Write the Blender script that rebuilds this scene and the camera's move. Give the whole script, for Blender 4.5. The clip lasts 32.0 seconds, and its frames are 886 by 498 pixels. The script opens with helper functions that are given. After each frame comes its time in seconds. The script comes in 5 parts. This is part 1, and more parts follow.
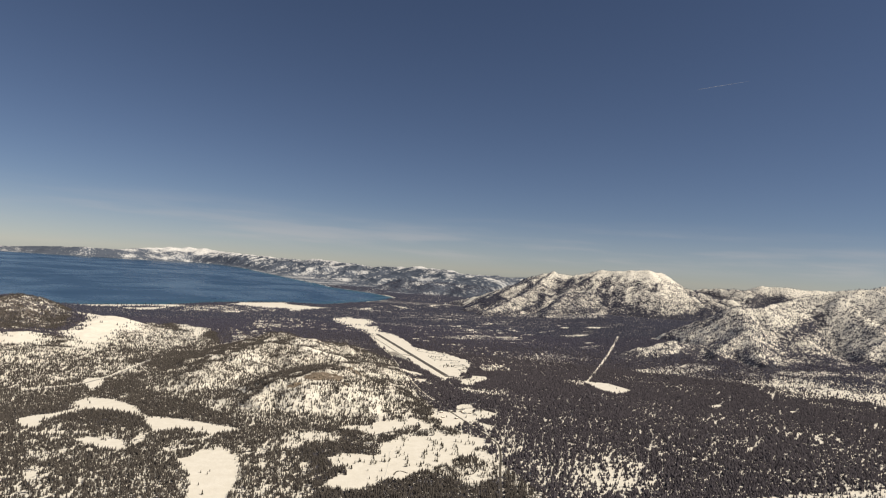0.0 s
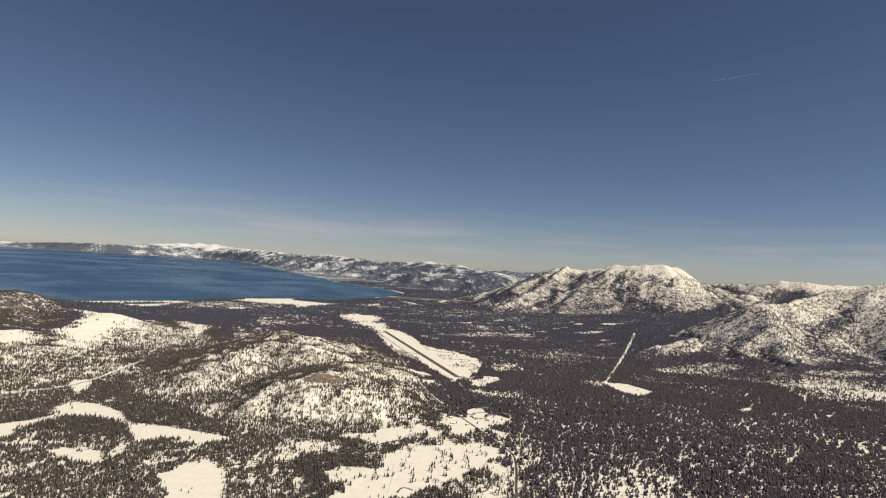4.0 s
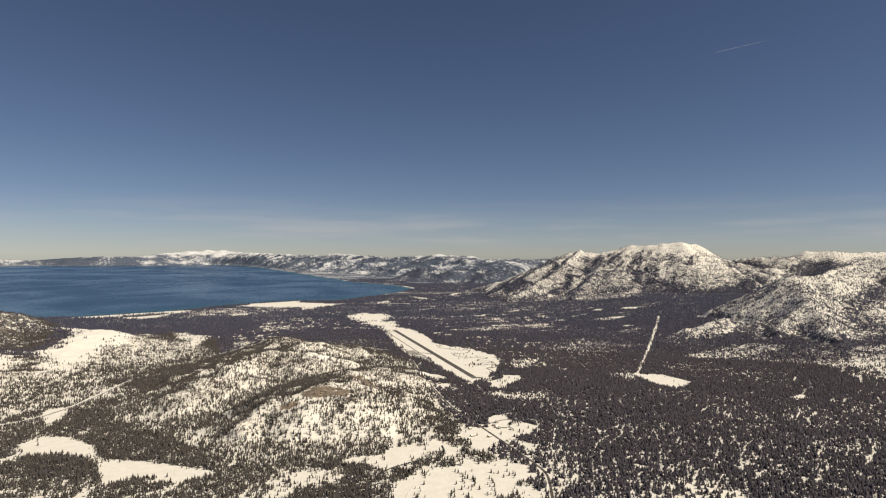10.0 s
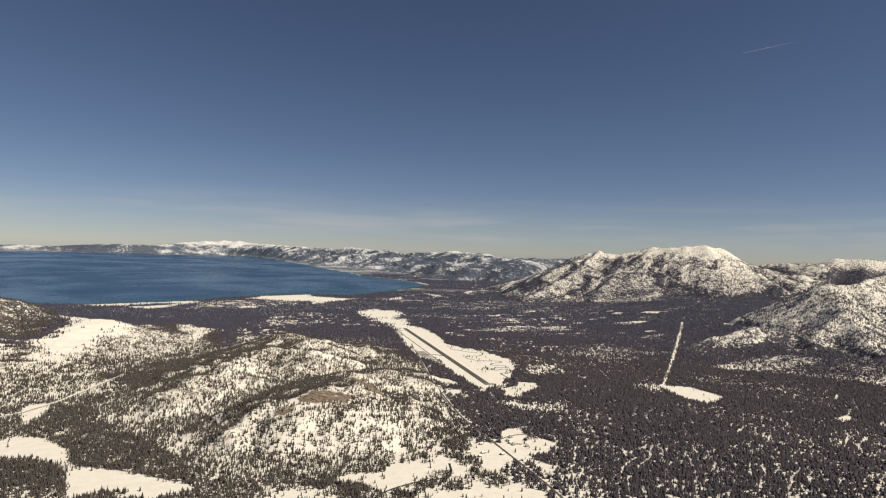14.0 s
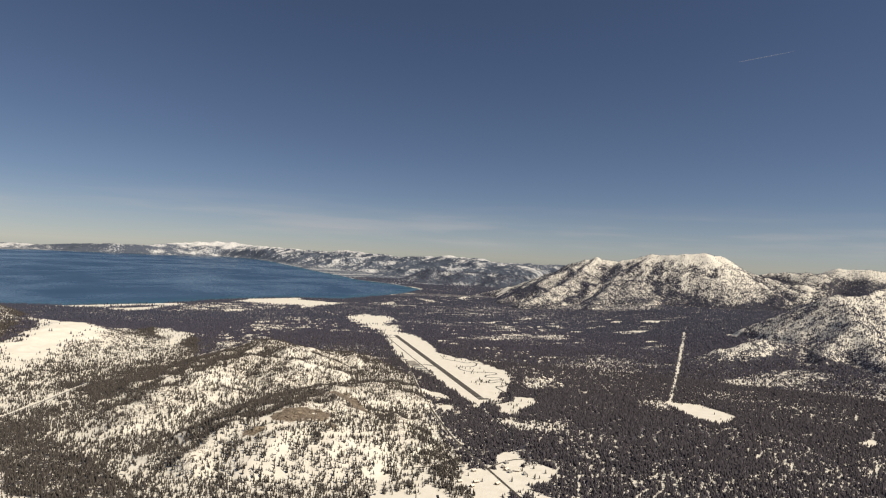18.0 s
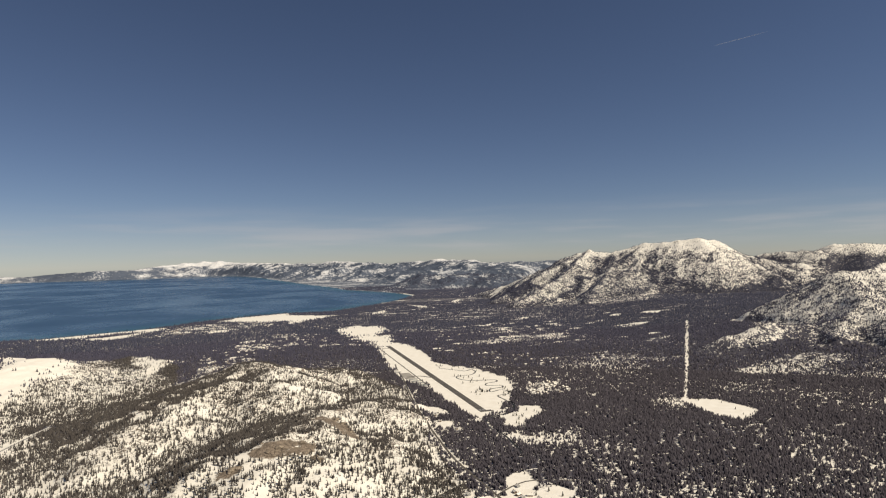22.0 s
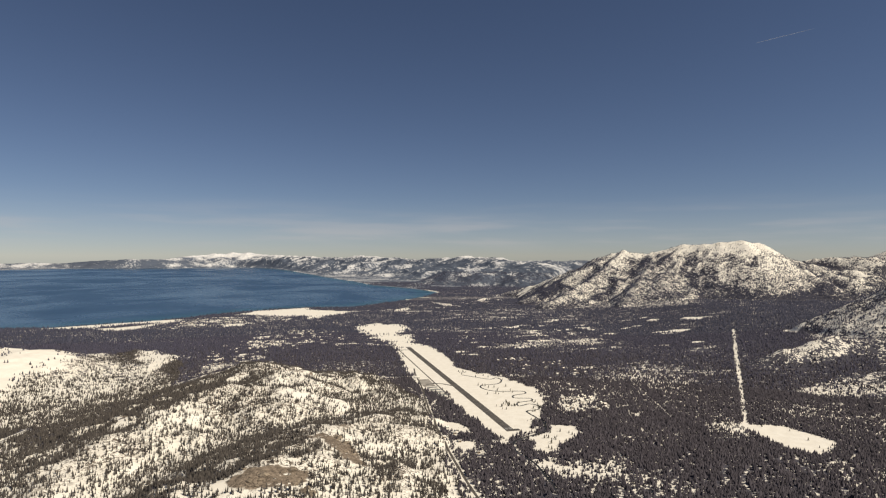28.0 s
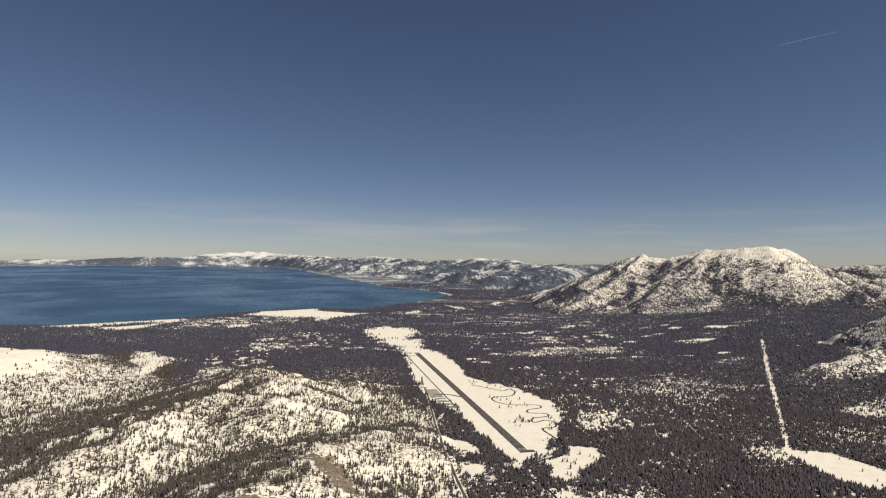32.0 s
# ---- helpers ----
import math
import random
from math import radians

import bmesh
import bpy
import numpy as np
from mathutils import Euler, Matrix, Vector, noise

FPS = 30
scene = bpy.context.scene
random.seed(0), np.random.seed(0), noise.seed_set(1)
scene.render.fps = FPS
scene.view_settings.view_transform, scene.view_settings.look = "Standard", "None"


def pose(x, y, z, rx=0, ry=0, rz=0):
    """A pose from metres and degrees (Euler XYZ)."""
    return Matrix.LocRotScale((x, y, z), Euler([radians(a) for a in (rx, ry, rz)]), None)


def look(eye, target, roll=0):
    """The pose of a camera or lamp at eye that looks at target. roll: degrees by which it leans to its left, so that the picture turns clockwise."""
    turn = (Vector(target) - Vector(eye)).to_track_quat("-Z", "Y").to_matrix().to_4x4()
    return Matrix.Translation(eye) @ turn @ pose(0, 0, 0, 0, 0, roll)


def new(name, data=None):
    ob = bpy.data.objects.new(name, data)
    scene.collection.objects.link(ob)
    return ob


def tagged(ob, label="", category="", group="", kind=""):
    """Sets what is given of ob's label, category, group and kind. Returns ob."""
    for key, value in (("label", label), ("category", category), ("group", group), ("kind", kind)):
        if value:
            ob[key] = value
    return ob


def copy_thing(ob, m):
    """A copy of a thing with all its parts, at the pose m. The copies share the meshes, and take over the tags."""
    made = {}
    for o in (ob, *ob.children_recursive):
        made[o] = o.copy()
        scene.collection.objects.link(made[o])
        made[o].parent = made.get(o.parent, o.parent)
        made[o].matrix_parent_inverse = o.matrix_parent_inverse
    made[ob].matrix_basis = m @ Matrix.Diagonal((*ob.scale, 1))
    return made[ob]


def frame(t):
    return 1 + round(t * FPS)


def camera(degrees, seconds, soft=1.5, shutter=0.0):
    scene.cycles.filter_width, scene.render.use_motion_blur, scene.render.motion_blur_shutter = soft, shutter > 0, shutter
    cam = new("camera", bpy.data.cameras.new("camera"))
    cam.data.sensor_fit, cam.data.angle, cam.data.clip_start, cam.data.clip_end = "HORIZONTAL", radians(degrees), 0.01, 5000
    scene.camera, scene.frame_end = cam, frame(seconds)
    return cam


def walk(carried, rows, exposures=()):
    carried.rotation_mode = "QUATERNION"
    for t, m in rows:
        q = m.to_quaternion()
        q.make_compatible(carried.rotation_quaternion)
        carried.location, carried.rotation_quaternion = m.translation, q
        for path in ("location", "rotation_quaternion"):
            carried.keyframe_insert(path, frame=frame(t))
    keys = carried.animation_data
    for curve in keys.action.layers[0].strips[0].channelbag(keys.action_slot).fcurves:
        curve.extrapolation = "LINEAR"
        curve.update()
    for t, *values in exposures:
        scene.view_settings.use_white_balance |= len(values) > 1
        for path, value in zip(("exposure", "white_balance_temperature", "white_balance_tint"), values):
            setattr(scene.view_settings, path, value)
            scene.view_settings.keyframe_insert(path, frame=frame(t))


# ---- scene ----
# The land is laid out at a tenth of its true size: one unit stands for ten metres,
# so that the far shore of the lake lies within the reach of the camera.
cam = camera(72.51, 32.0, soft=1.2)

# seconds, x, y, z, yaw, pitch, roll (degrees)
PATH = [
    (0, -154.11, -437.90, 82.96, -18.12, 1.74, 3.89),
    (0.5, -153.04, -434.84, 82.84, -18.21, 1.76, 3.67),
    (1, -151.96, -431.78, 82.73, -18.10, 1.70, 3.32),
    (1.5, -150.89, -428.71, 82.63, -17.74, 1.56, 3.05),
    (2, -149.81, -425.64, 82.53, -17.40, 1.52, 3.22),
    (2.5, -148.74, -422.55, 82.44, -17.37, 1.48, 3.25),
    (3, -147.66, -419.47, 82.36, -17.43, 1.52, 3.00),
    (3.5, -146.59, -416.37, 82.28, -17.39, 1.42, 3.26),
    (5.5, -142.30, -403.94, 82.02, -16.63, 0.64, 4.78),
    (6, -141.23, -400.82, 81.96, -16.45, 0.47, 4.28),
    (6.5, -140.16, -397.70, 81.91, -16.08, 0.47, 3.40),
    (7, -139.09, -394.57, 81.86, -15.59, 0.59, 2.33),
    (7.5, -138.02, -391.43, 81.81, -15.16, 0.72, 1.48),
    (8, -136.96, -388.29, 81.77, -14.97, 0.62, 0.93),
    (8.5, -135.89, -385.15, 81.72, -15.08, 0.43, 0.63),
    (9, -134.83, -382.01, 81.68, -15.54, 0.37, 0.27),
    (9.5, -133.77, -378.86, 81.64, -16.01, 0.47, 0.11),
    (10, -132.71, -375.71, 81.60, -16.38, 0.47, 0.19),
    (10.5, -131.65, -372.55, 81.57, -16.51, 0.35, 0.43),
    (11, -130.59, -369.40, 81.53, -16.36, 0.42, 1.49),
    (11.5, -129.54, -366.24, 81.49, -15.87, 0.49, 2.80),
    (12, -128.49, -363.07, 81.46, -15.15, 0.45, 3.33),
    (12.5, -127.43, -359.91, 81.42, -14.64, 0.26, 3.98),
    (13, -126.38, -356.74, 81.38, -14.63, 0.12, 4.17),
    (13.5, -125.34, -353.57, 81.35, -14.82, 0.10, 3.24),
    (14, -124.29, -350.40, 81.31, -14.88, 0.14, 1.79),
    (14.5, -123.24, -347.23, 81.27, -14.57, 0.16, 0.83),
    (16.5, -119.08, -334.53, 81.11, -15.20, 0.77, -1.19),
    (17, -118.05, -331.35, 81.06, -15.19, 0.65, -0.18),
    (17.5, -117.01, -328.18, 81.02, -15.22, 0.67, 1.81),
    (18, -115.98, -325.00, 80.97, -15.31, 0.57, 2.64),
    (18.5, -114.94, -321.82, 80.92, -15.20, 0.63, 2.25),
    (19, -113.91, -318.64, 80.87, -14.75, 0.68, 1.59),
    (19.5, -112.88, -315.46, 80.82, -14.32, 0.70, 1.55),
    (20, -111.85, -312.28, 80.77, -14.29, 0.52, 1.77),
    (20.5, -110.82, -309.10, 80.72, -14.64, 0.53, 1.01),
    (21, -109.80, -305.92, 80.66, -15.23, 0.57, 0.27),
    (21.5, -108.77, -302.74, 80.61, -15.93, 0.70, -0.81),
    (22, -107.74, -299.56, 80.55, -16.30, 0.92, -1.46),
    (22.5, -106.72, -296.38, 80.49, -16.55, 0.98, -0.19),
    (23, -105.69, -293.20, 80.43, -16.81, 0.90, 0.73),
    (23.5, -104.67, -290.02, 80.37, -17.03, 0.94, 1.38),
    (24, -103.64, -286.85, 80.30, -17.02, 0.93, 1.46),
    (24.5, -102.62, -283.67, 80.24, -16.74, 0.82, 1.61),
    (25, -101.59, -280.50, 80.18, -16.34, 0.77, 1.61),
    (25.5, -100.57, -277.32, 80.11, -15.95, 0.75, 1.40),
    (27.5, -96.46, -264.64, 79.85, -14.01, 0.64, 0.52),
    (28, -95.43, -261.47, 79.79, -13.66, 0.66, 0.02),
    (28.5, -94.40, -258.30, 79.72, -13.95, 0.52, 0.26),
    (29, -93.37, -255.14, 79.66, -14.89, 0.40, 0.91),
    (29.5, -92.33, -251.97, 79.59, -15.11, 0.02, 3.24),
    (30, -91.30, -248.81, 79.53, -14.96, -0.29, 4.94),
    (30.5, -90.26, -245.65, 79.47, -15.00, -0.32, 4.34),
    (31, -89.22, -242.49, 79.42, -14.67, -0.06, 2.16),
    (31.5, -88.17, -239.33, 79.36, -13.61, 0.47, 1.28),
    (32, -87.12, -236.18, 79.31, -12.29, 0.84, 0.83),
]


def gaze(x, y, z, yaw, pitch, roll):
    a, b = radians(yaw), radians(pitch)
    ahead = Vector((-math.sin(a) * math.cos(b), math.cos(a) * math.cos(b), math.sin(b)))
    return look((x, y, z), Vector((x, y, z)) + ahead * 100.0, roll)


walk(cam, [(row[0], gaze(*row[1:])) for row in PATH], exposures=[(0.0, 0.0), (32.0, 0.0)])

# ---- sky and sun ----
SUN_TURN, SUN_RISE = 127.0, 46.0      # compass turn from +y clockwise, height above the horizon
world = bpy.data.worlds.new("sky")
scene.world = world
world.use_nodes = True
wn, wl = world.node_tree.nodes, world.node_tree.links
sky = wn.new("ShaderNodeTexSky")
sky.sky_type = 'NISHITA'
sky.sun_disc = False
sky.sun_elevation = radians(SUN_RISE)
sky.sun_rotation = radians(SUN_TURN)
sky.altitude, sky.air_density, sky.dust_density, sky.ozone_density = 3600.0, 1.0, 1.2, 2.0
wn["Background"].inputs["Strength"].default_value = 0.0545
tint = wn.new("ShaderNodeMix")
tint.data_type, tint.blend_type = 'RGBA', 'MULTIPLY'
tint.inputs["Factor"].default_value = 1.0
wl.new(sky.outputs[0], tint.inputs[6])
tint.inputs[7].default_value = (1.06, 0.985, 1.005, 1.0)
wco = wn.new("ShaderNodeTexCoord")
wsep = wn.new("ShaderNodeSeparateXYZ")
wl.new(wco.outputs["Generated"], wsep.inputs[0])
wmap = wn.new("ShaderNodeMapping")
wmap.inputs["Scale"].default_value = (2.2, 2.2, 26.0)
wl.new(wco.outputs["Generated"], wmap.inputs["Vector"])
wisp = wn.new("ShaderNodeTexNoise")
wisp.inputs["Scale"].default_value, wisp.inputs["Detail"].default_value = 2.0, 5.0
wl.new(wmap.outputs[0], wisp.inputs["Vector"])


def world_step(v, low, high, a, b):
    m = wn.new("ShaderNodeMapRange")
    m.interpolation_type = 'SMOOTHSTEP'
    for key, value in zip(("From Min", "From Max", "To Min", "To Max"), (low, high, a, b)):
        m.inputs[key].default_value = value
    wl.new(v, m.inputs["Value"])
    return m.outputs["Result"]


def world_mul(a, b):
    m = wn.new("ShaderNodeMath")
    m.operation = 'MULTIPLY'
    wl.new(a, m.inputs[0])
    wl.new(b, m.inputs[1])
    return m.outputs[0]


# thin cirrus low over the horizon
veil = world_mul(world_step(wisp.outputs["Fac"], 0.45, 0.75, 0.09, 0.40), world_mul(world_step(wsep.outputs["Z"], 0.0, 0.03, 0.0, 1.0), world_step(wsep.outputs["Z"], 0.03, 0.10, 1.0, 0.0)))
cirrus = wn.new("ShaderNodeMix")
cirrus.data_type = 'RGBA'
wl.new(veil, cirrus.inputs["Factor"])
wl.new(tint.outputs[2], cirrus.inputs[6])
cirrus.inputs[7].default_value = (9.8, 9.1, 8.9, 1.0)
wl.new(cirrus.outputs[2], wn["Background"].inputs["Color"])

sun_data = bpy.data.lights.new("sun", 'SUN')
sun_data.energy, sun_data.angle, sun_data.color = 4.85, radians(0.53), (1.0, 0.893, 0.722)
sun = new("sun", sun_data)
sa, se = radians(SUN_TURN), radians(SUN_RISE)
sun_way = Vector((math.sin(sa) * math.cos(se), math.cos(sa) * math.cos(se), math.sin(se)))
sun.matrix_world = look(sun_way * 500.0, (0, 0, 0))


# ---- materials ----
def material(name, rough=0.8, metal=0.0):
    m = bpy.data.materials.new(name)
    m.use_nodes = True
    n, l = m.node_tree.nodes, m.node_tree.links
    b = n["Principled BSDF"]
    b.inputs["Roughness"].default_value, b.inputs["Metallic"].default_value = rough, metal
    return m, n, l, b


def noise_node(n, l, scale, detail=4.0, rough=0.55, vec=None, distort=0.0):
    t = n.new("ShaderNodeTexNoise")
    t.inputs["Scale"].default_value, t.inputs["Detail"].default_value = scale, detail
    t.inputs["Roughness"].default_value, t.inputs["Distortion"].default_value = rough, distort
    if vec is not None:
        l.new(vec, t.inputs["Vector"])
    return t.outputs["Fac"]


def calc(n, l, op, a, b=None, clamp=False):
    m = n.new("ShaderNodeMath")
    m.operation, m.use_clamp = op, clamp
    for k, v in enumerate((a, b)):
        if v is None:
            continue
        if isinstance(v, (int, float)):
            m.inputs[k].default_value = v
        else:
            l.new(v, m.inputs[k])
    return m.outputs[0]


def step(n, l, v, low, high):
    m = n.new("ShaderNodeMapRange")
    m.interpolation_type = 'SMOOTHSTEP'
    m.inputs["From Min"].default_value, m.inputs["From Max"].default_value = low, high
    l.new(v, m.inputs["Value"])
    return m.outputs["Result"]


def blend(n, l, f, a, b):
    m = n.new("ShaderNodeMix")
    m.data_type = 'RGBA'
    if isinstance(f, (int, float)):
        m.inputs["Factor"].default_value = f
    else:
        l.new(f, m.inputs["Factor"])
    for key, v in (("A", a), ("B", b)):
        s = [i for i in m.inputs if i.name == key and i.type == 'RGBA'][0]
        if isinstance(v, tuple):
            s.default_value = (*v, 1.0)
        else:
            l.new(v, s)
    return [o for o in m.outputs if o.type == 'RGBA'][0]


def bump(n, l, b, height, strength, distance):
    k = n.new("ShaderNodeBump")
    k.inputs["Strength"].default_value, k.inputs["Distance"].default_value = strength, distance
    l.new(height, k.inputs["Height"])
    l.new(k.outputs["Normal"], b.inputs["Normal"])


def mottled(name, dark, light, scale, rough=0.8, metal=0.0, relief=0.0):
    """A plain surface with variation at two scales."""
    m, n, l, b = material(name, rough, metal)
    co = n.new("ShaderNodeTexCoord").outputs["Object"]
    f = calc(n, l, 'ADD', calc(n, l, 'MULTIPLY', noise_node(n, l, scale, 5.0, 0.6, co), 0.6),
             calc(n, l, 'MULTIPLY', noise_node(n, l, scale * 0.13, 3.0, 0.5, co), 0.4))
    l.new(blend(n, l, step(n, l, f, 0.32, 0.68), dark, light), b.inputs["Base Color"])
    if relief:
        bump(n, l, b, f, 0.5, relief)
    return m


SNOW, SNOW_OLD = (0.845, 0.805, 0.72), (0.775, 0.73, 0.64)


def land_material():
    """Snow, far woods, bare rock and wet sand, told apart by what grows and lies there."""
    m, n, l, b = material("snow_and_woods", 0.85)
    b.inputs["Specular IOR Level"].default_value = 0.25
    co = n.new("ShaderNodeTexCoord").outputs["Object"]

    def own(key):
        a = n.new("ShaderNodeAttribute")
        a.attribute_name = key
        return a.outputs["Fac"]

    fine, mid, big = noise_node(n, l, 0.75, 3.0, 0.6, co), noise_node(n, l, 0.22, 4.0, 0.6, co), noise_node(n, l, 0.03, 3.0, 0.5, co)
    dots = n.new("ShaderNodeTexVoronoi")
    dots.inputs["Scale"].default_value = 0.55
    l.new(co, dots.inputs["Vector"])
    grown = calc(n, l, 'ADD', own("woods"), calc(n, l, 'MULTIPLY', calc(n, l, 'SUBTRACT', fine, 0.5), calc(n, l, 'SUBTRACT', 1.7, calc(n, l, 'MULTIPLY', own("far"), 1.5))))
    grown = calc(n, l, 'ADD', grown, calc(n, l, 'MULTIPLY', calc(n, l, 'SUBTRACT', mid, 0.5), calc(n, l, 'SUBTRACT', 1.8, calc(n, l, 'MULTIPLY', own("far"), 0.5))))
    grown = calc(n, l, 'SUBTRACT', grown, calc(n, l, 'MULTIPLY', calc(n, l, 'SUBTRACT', dots.outputs["Distance"], 0.5), 0.5))
    broad = noise_node(n, l, 0.045, 6.0, 0.68, co)
    grown = calc(n, l, 'ADD', grown, calc(n, l, 'MULTIPLY', own("wild"), calc(n, l, 'MULTIPLY', calc(n, l, 'SUBTRACT', broad, 0.5), 0.6)))
    grown = calc(n, l, 'ADD', grown, calc(n, l, 'MULTIPLY', own("distance"), calc(n, l, 'MULTIPLY', calc(n, l, 'SUBTRACT', broad, 0.5), 2.0)))
    wood = step(n, l, grown, 0.42, 0.58)
    edge = calc(n, l, 'ADD', own("clear"), calc(n, l, 'MULTIPLY', calc(n, l, 'SUBTRACT', mid, 0.5), 2.5))
    wood = calc(n, l, 'MULTIPLY', wood, calc(n, l, 'SUBTRACT', 1.0, step(n, l, edge, -0.8, 0.6)))
    # wood colours lean towards blue, which puts the valley's haze into them
    green = blend(n, l, step(n, l, big, 0.35, 0.65), (0.043, 0.043, 0.060), (0.062, 0.059, 0.074))
    green = blend(n, l, step(n, l, fine, 0.35, 0.7), green, (0.076, 0.072, 0.088))
    white = blend(n, l, step(n, l, mid, 0.3, 0.7), SNOW_OLD, SNOW)
    colour = blend(n, l, wood, white, green)
    twig = calc(n, l, 'ADD', noise_node(n, l, 0.62, 4.0, 0.65, co, 1.2), calc(n, l, 'MULTIPLY', calc(n, l, 'SUBTRACT', mid, 0.5), 0.45))
    scrub = blend(n, l, step(n, l, fine, 0.35, 0.65), (0.075, 0.060, 0.047), (0.205, 0.165, 0.128))
    colour = blend(n, l, calc(n, l, 'MULTIPLY', own("brush"), step(n, l, twig, 0.505, 0.56)), colour, scrub)
    stone = blend(n, l, step(n, l, fine, 0.3, 0.7), (0.130, 0.103, 0.078), (0.285, 0.228, 0.172))
    seam = calc(n, l, 'ABSOLUTE', calc(n, l, 'SUBTRACT', noise_node(n, l, 0.32, 3.0, 0.6, co, 1.5), 0.5))
    stone = blend(n, l, step(n, l, seam, 0.004, 0.028), (0.05, 0.04, 0.032), stone)
    stone = blend(n, l, step(n, l, calc(n, l, 'ADD', mid, calc(n, l, 'MULTIPLY', fine, 0.5)), 0.90, 0.97), stone, white)
    bare = step(n, l, calc(n, l, 'ADD', own("rock"), calc(n, l, 'MULTIPLY', calc(n, l, 'SUBTRACT', mid, 0.5), 1.2)), 0.45, 0.62)
    colour = blend(n, l, bare, colour, stone)
    l.new(colour, b.inputs["Base Color"])
    bump(n, l, b, calc(n, l, 'ADD', mid, calc(n, l, 'MULTIPLY', fine, 0.3)), 0.25, 0.8)
    return m


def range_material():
    """Fir woods and snow of the range across the lake, haze in both colours."""
    m, n, l, b = material("haze_tinted_woods_and_snow", 0.9)
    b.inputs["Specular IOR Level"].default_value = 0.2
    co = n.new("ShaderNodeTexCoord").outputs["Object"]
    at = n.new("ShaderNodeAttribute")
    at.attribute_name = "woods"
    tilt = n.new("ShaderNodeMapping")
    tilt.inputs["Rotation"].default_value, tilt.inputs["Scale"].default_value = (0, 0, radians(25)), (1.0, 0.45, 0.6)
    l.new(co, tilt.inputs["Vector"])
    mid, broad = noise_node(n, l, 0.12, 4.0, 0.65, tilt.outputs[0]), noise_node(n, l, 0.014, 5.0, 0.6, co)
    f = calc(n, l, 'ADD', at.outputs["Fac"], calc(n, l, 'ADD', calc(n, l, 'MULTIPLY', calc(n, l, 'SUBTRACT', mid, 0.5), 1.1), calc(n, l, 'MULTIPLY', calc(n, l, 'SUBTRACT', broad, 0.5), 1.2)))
    # blue haze is painted into the woods, and greys the snow
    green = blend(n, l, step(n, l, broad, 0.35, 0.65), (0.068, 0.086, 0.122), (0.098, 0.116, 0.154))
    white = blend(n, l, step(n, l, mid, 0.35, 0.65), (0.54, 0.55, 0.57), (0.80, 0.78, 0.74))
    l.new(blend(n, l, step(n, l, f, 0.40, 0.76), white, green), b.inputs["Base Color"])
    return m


def water_material():
    m, n, l, b = material("lake_water", 0.12)
    co = n.new("ShaderNodeTexCoord").outputs["Object"]
    mapped = n.new("ShaderNodeMapping")
    mapped.inputs["Scale"].default_value = (1.0, 0.75, 1.0)
    mapped.inputs["Rotation"].default_value = (0, 0, radians(8))
    l.new(co, mapped.inputs["Vector"])
    streak = noise_node(n, l, 0.0042, 4.0, 0.6, mapped.outputs[0], 0.5)
    shoal = n.new("ShaderNodeAttribute")
    shoal.attribute_name = "shoal"
    deep = blend(n, l, step(n, l, streak, 0.42, 0.64), (0.013, 0.049, 0.106), (0.033, 0.087, 0.154))
    l.new(blend(n, l, step(n, l, shoal.outputs["Fac"], 0.0, 1.0), deep, (0.014, 0.075, 0.105)), b.inputs["Base Color"])
    gust = noise_node(n, l, 0.011, 4.0, 0.6, mapped.outputs[0], 0.8)
    wind = calc(n, l, 'ADD', calc(n, l, 'MULTIPLY', step(n, l, streak, 0.36, 0.62), 0.75), calc(n, l, 'MULTIPLY', step(n, l, gust, 0.45, 0.7), 0.25))
    l.new(calc(n, l, 'SUBTRACT', 0.33, calc(n, l, 'MULTIPLY', wind, 0.13)), b.inputs["Roughness"])
    b.inputs["Specular IOR Level"].default_value = 0.42
    bump(n, l, b, noise_node(n, l, 0.8, 4.0, 0.6, co), 0.35, 0.25)
    return m


def needle_material(name, dark, light, frost):
    m, n, l, b = material(name, 0.85)
    b.inputs["Specular IOR Level"].default_value = 0.15
    g = n.new("ShaderNodeNewGeometry")
    co = n.new("ShaderNodeTexCoord").outputs["Object"]
    f = noise_node(n, l, 1.7, 3.0, 0.6, co)
    c = blend(n, l, g.outputs["Random Per Island"], dark, light)
    c = blend(n, l, step(n, l, f, 0.72 - frost, 0.80 - frost), c, (0.30, 0.29, 0.27))
    l.new(c, b.inputs["Base Color"])
    return m


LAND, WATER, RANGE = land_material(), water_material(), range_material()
NEEDLES = needle_material("conifer_woods", (0.041, 0.037, 0.045), (0.086, 0.077, 0.091), 0.0)
HILL_NEEDLES = needle_material("brownish_pines", (0.046, 0.041, 0.040), (0.102, 0.090, 0.080), 0.0)
# the farther conifers are tinted bluer: haze put into their colour
MID_HAZE_NEEDLES = needle_material("valley_woods_light_haze", (0.045, 0.044, 0.066), (0.080, 0.077, 0.111), 0.0)
FAR_HAZE_NEEDLES = needle_material("distant_woods_blue_haze", (0.046, 0.049, 0.074), (0.070, 0.072, 0.106), 0.0)
PINE = needle_material("pine_needles", (0.036, 0.036, 0.026), (0.075, 0.066, 0.046), 0.0)
BARK = mottled("pine_bark", (0.06, 0.045, 0.032), (0.14, 0.10, 0.07), 6.0)
ASPHALT = mottled("cleared_asphalt", (0.055, 0.05, 0.046), (0.12, 0.108, 0.095), 0.6, 0.9)
ROAD = mottled("sanded_road", (0.05, 0.044, 0.037), (0.112, 0.096, 0.08), 0.5, 0.8)
PACKED = mottled("packed_snow", (0.62, 0.59, 0.53), (0.78, 0.75, 0.69), 0.4)
APRON = mottled("sanded_apron", (0.20, 0.18, 0.155), (0.42, 0.39, 0.34), 0.35)
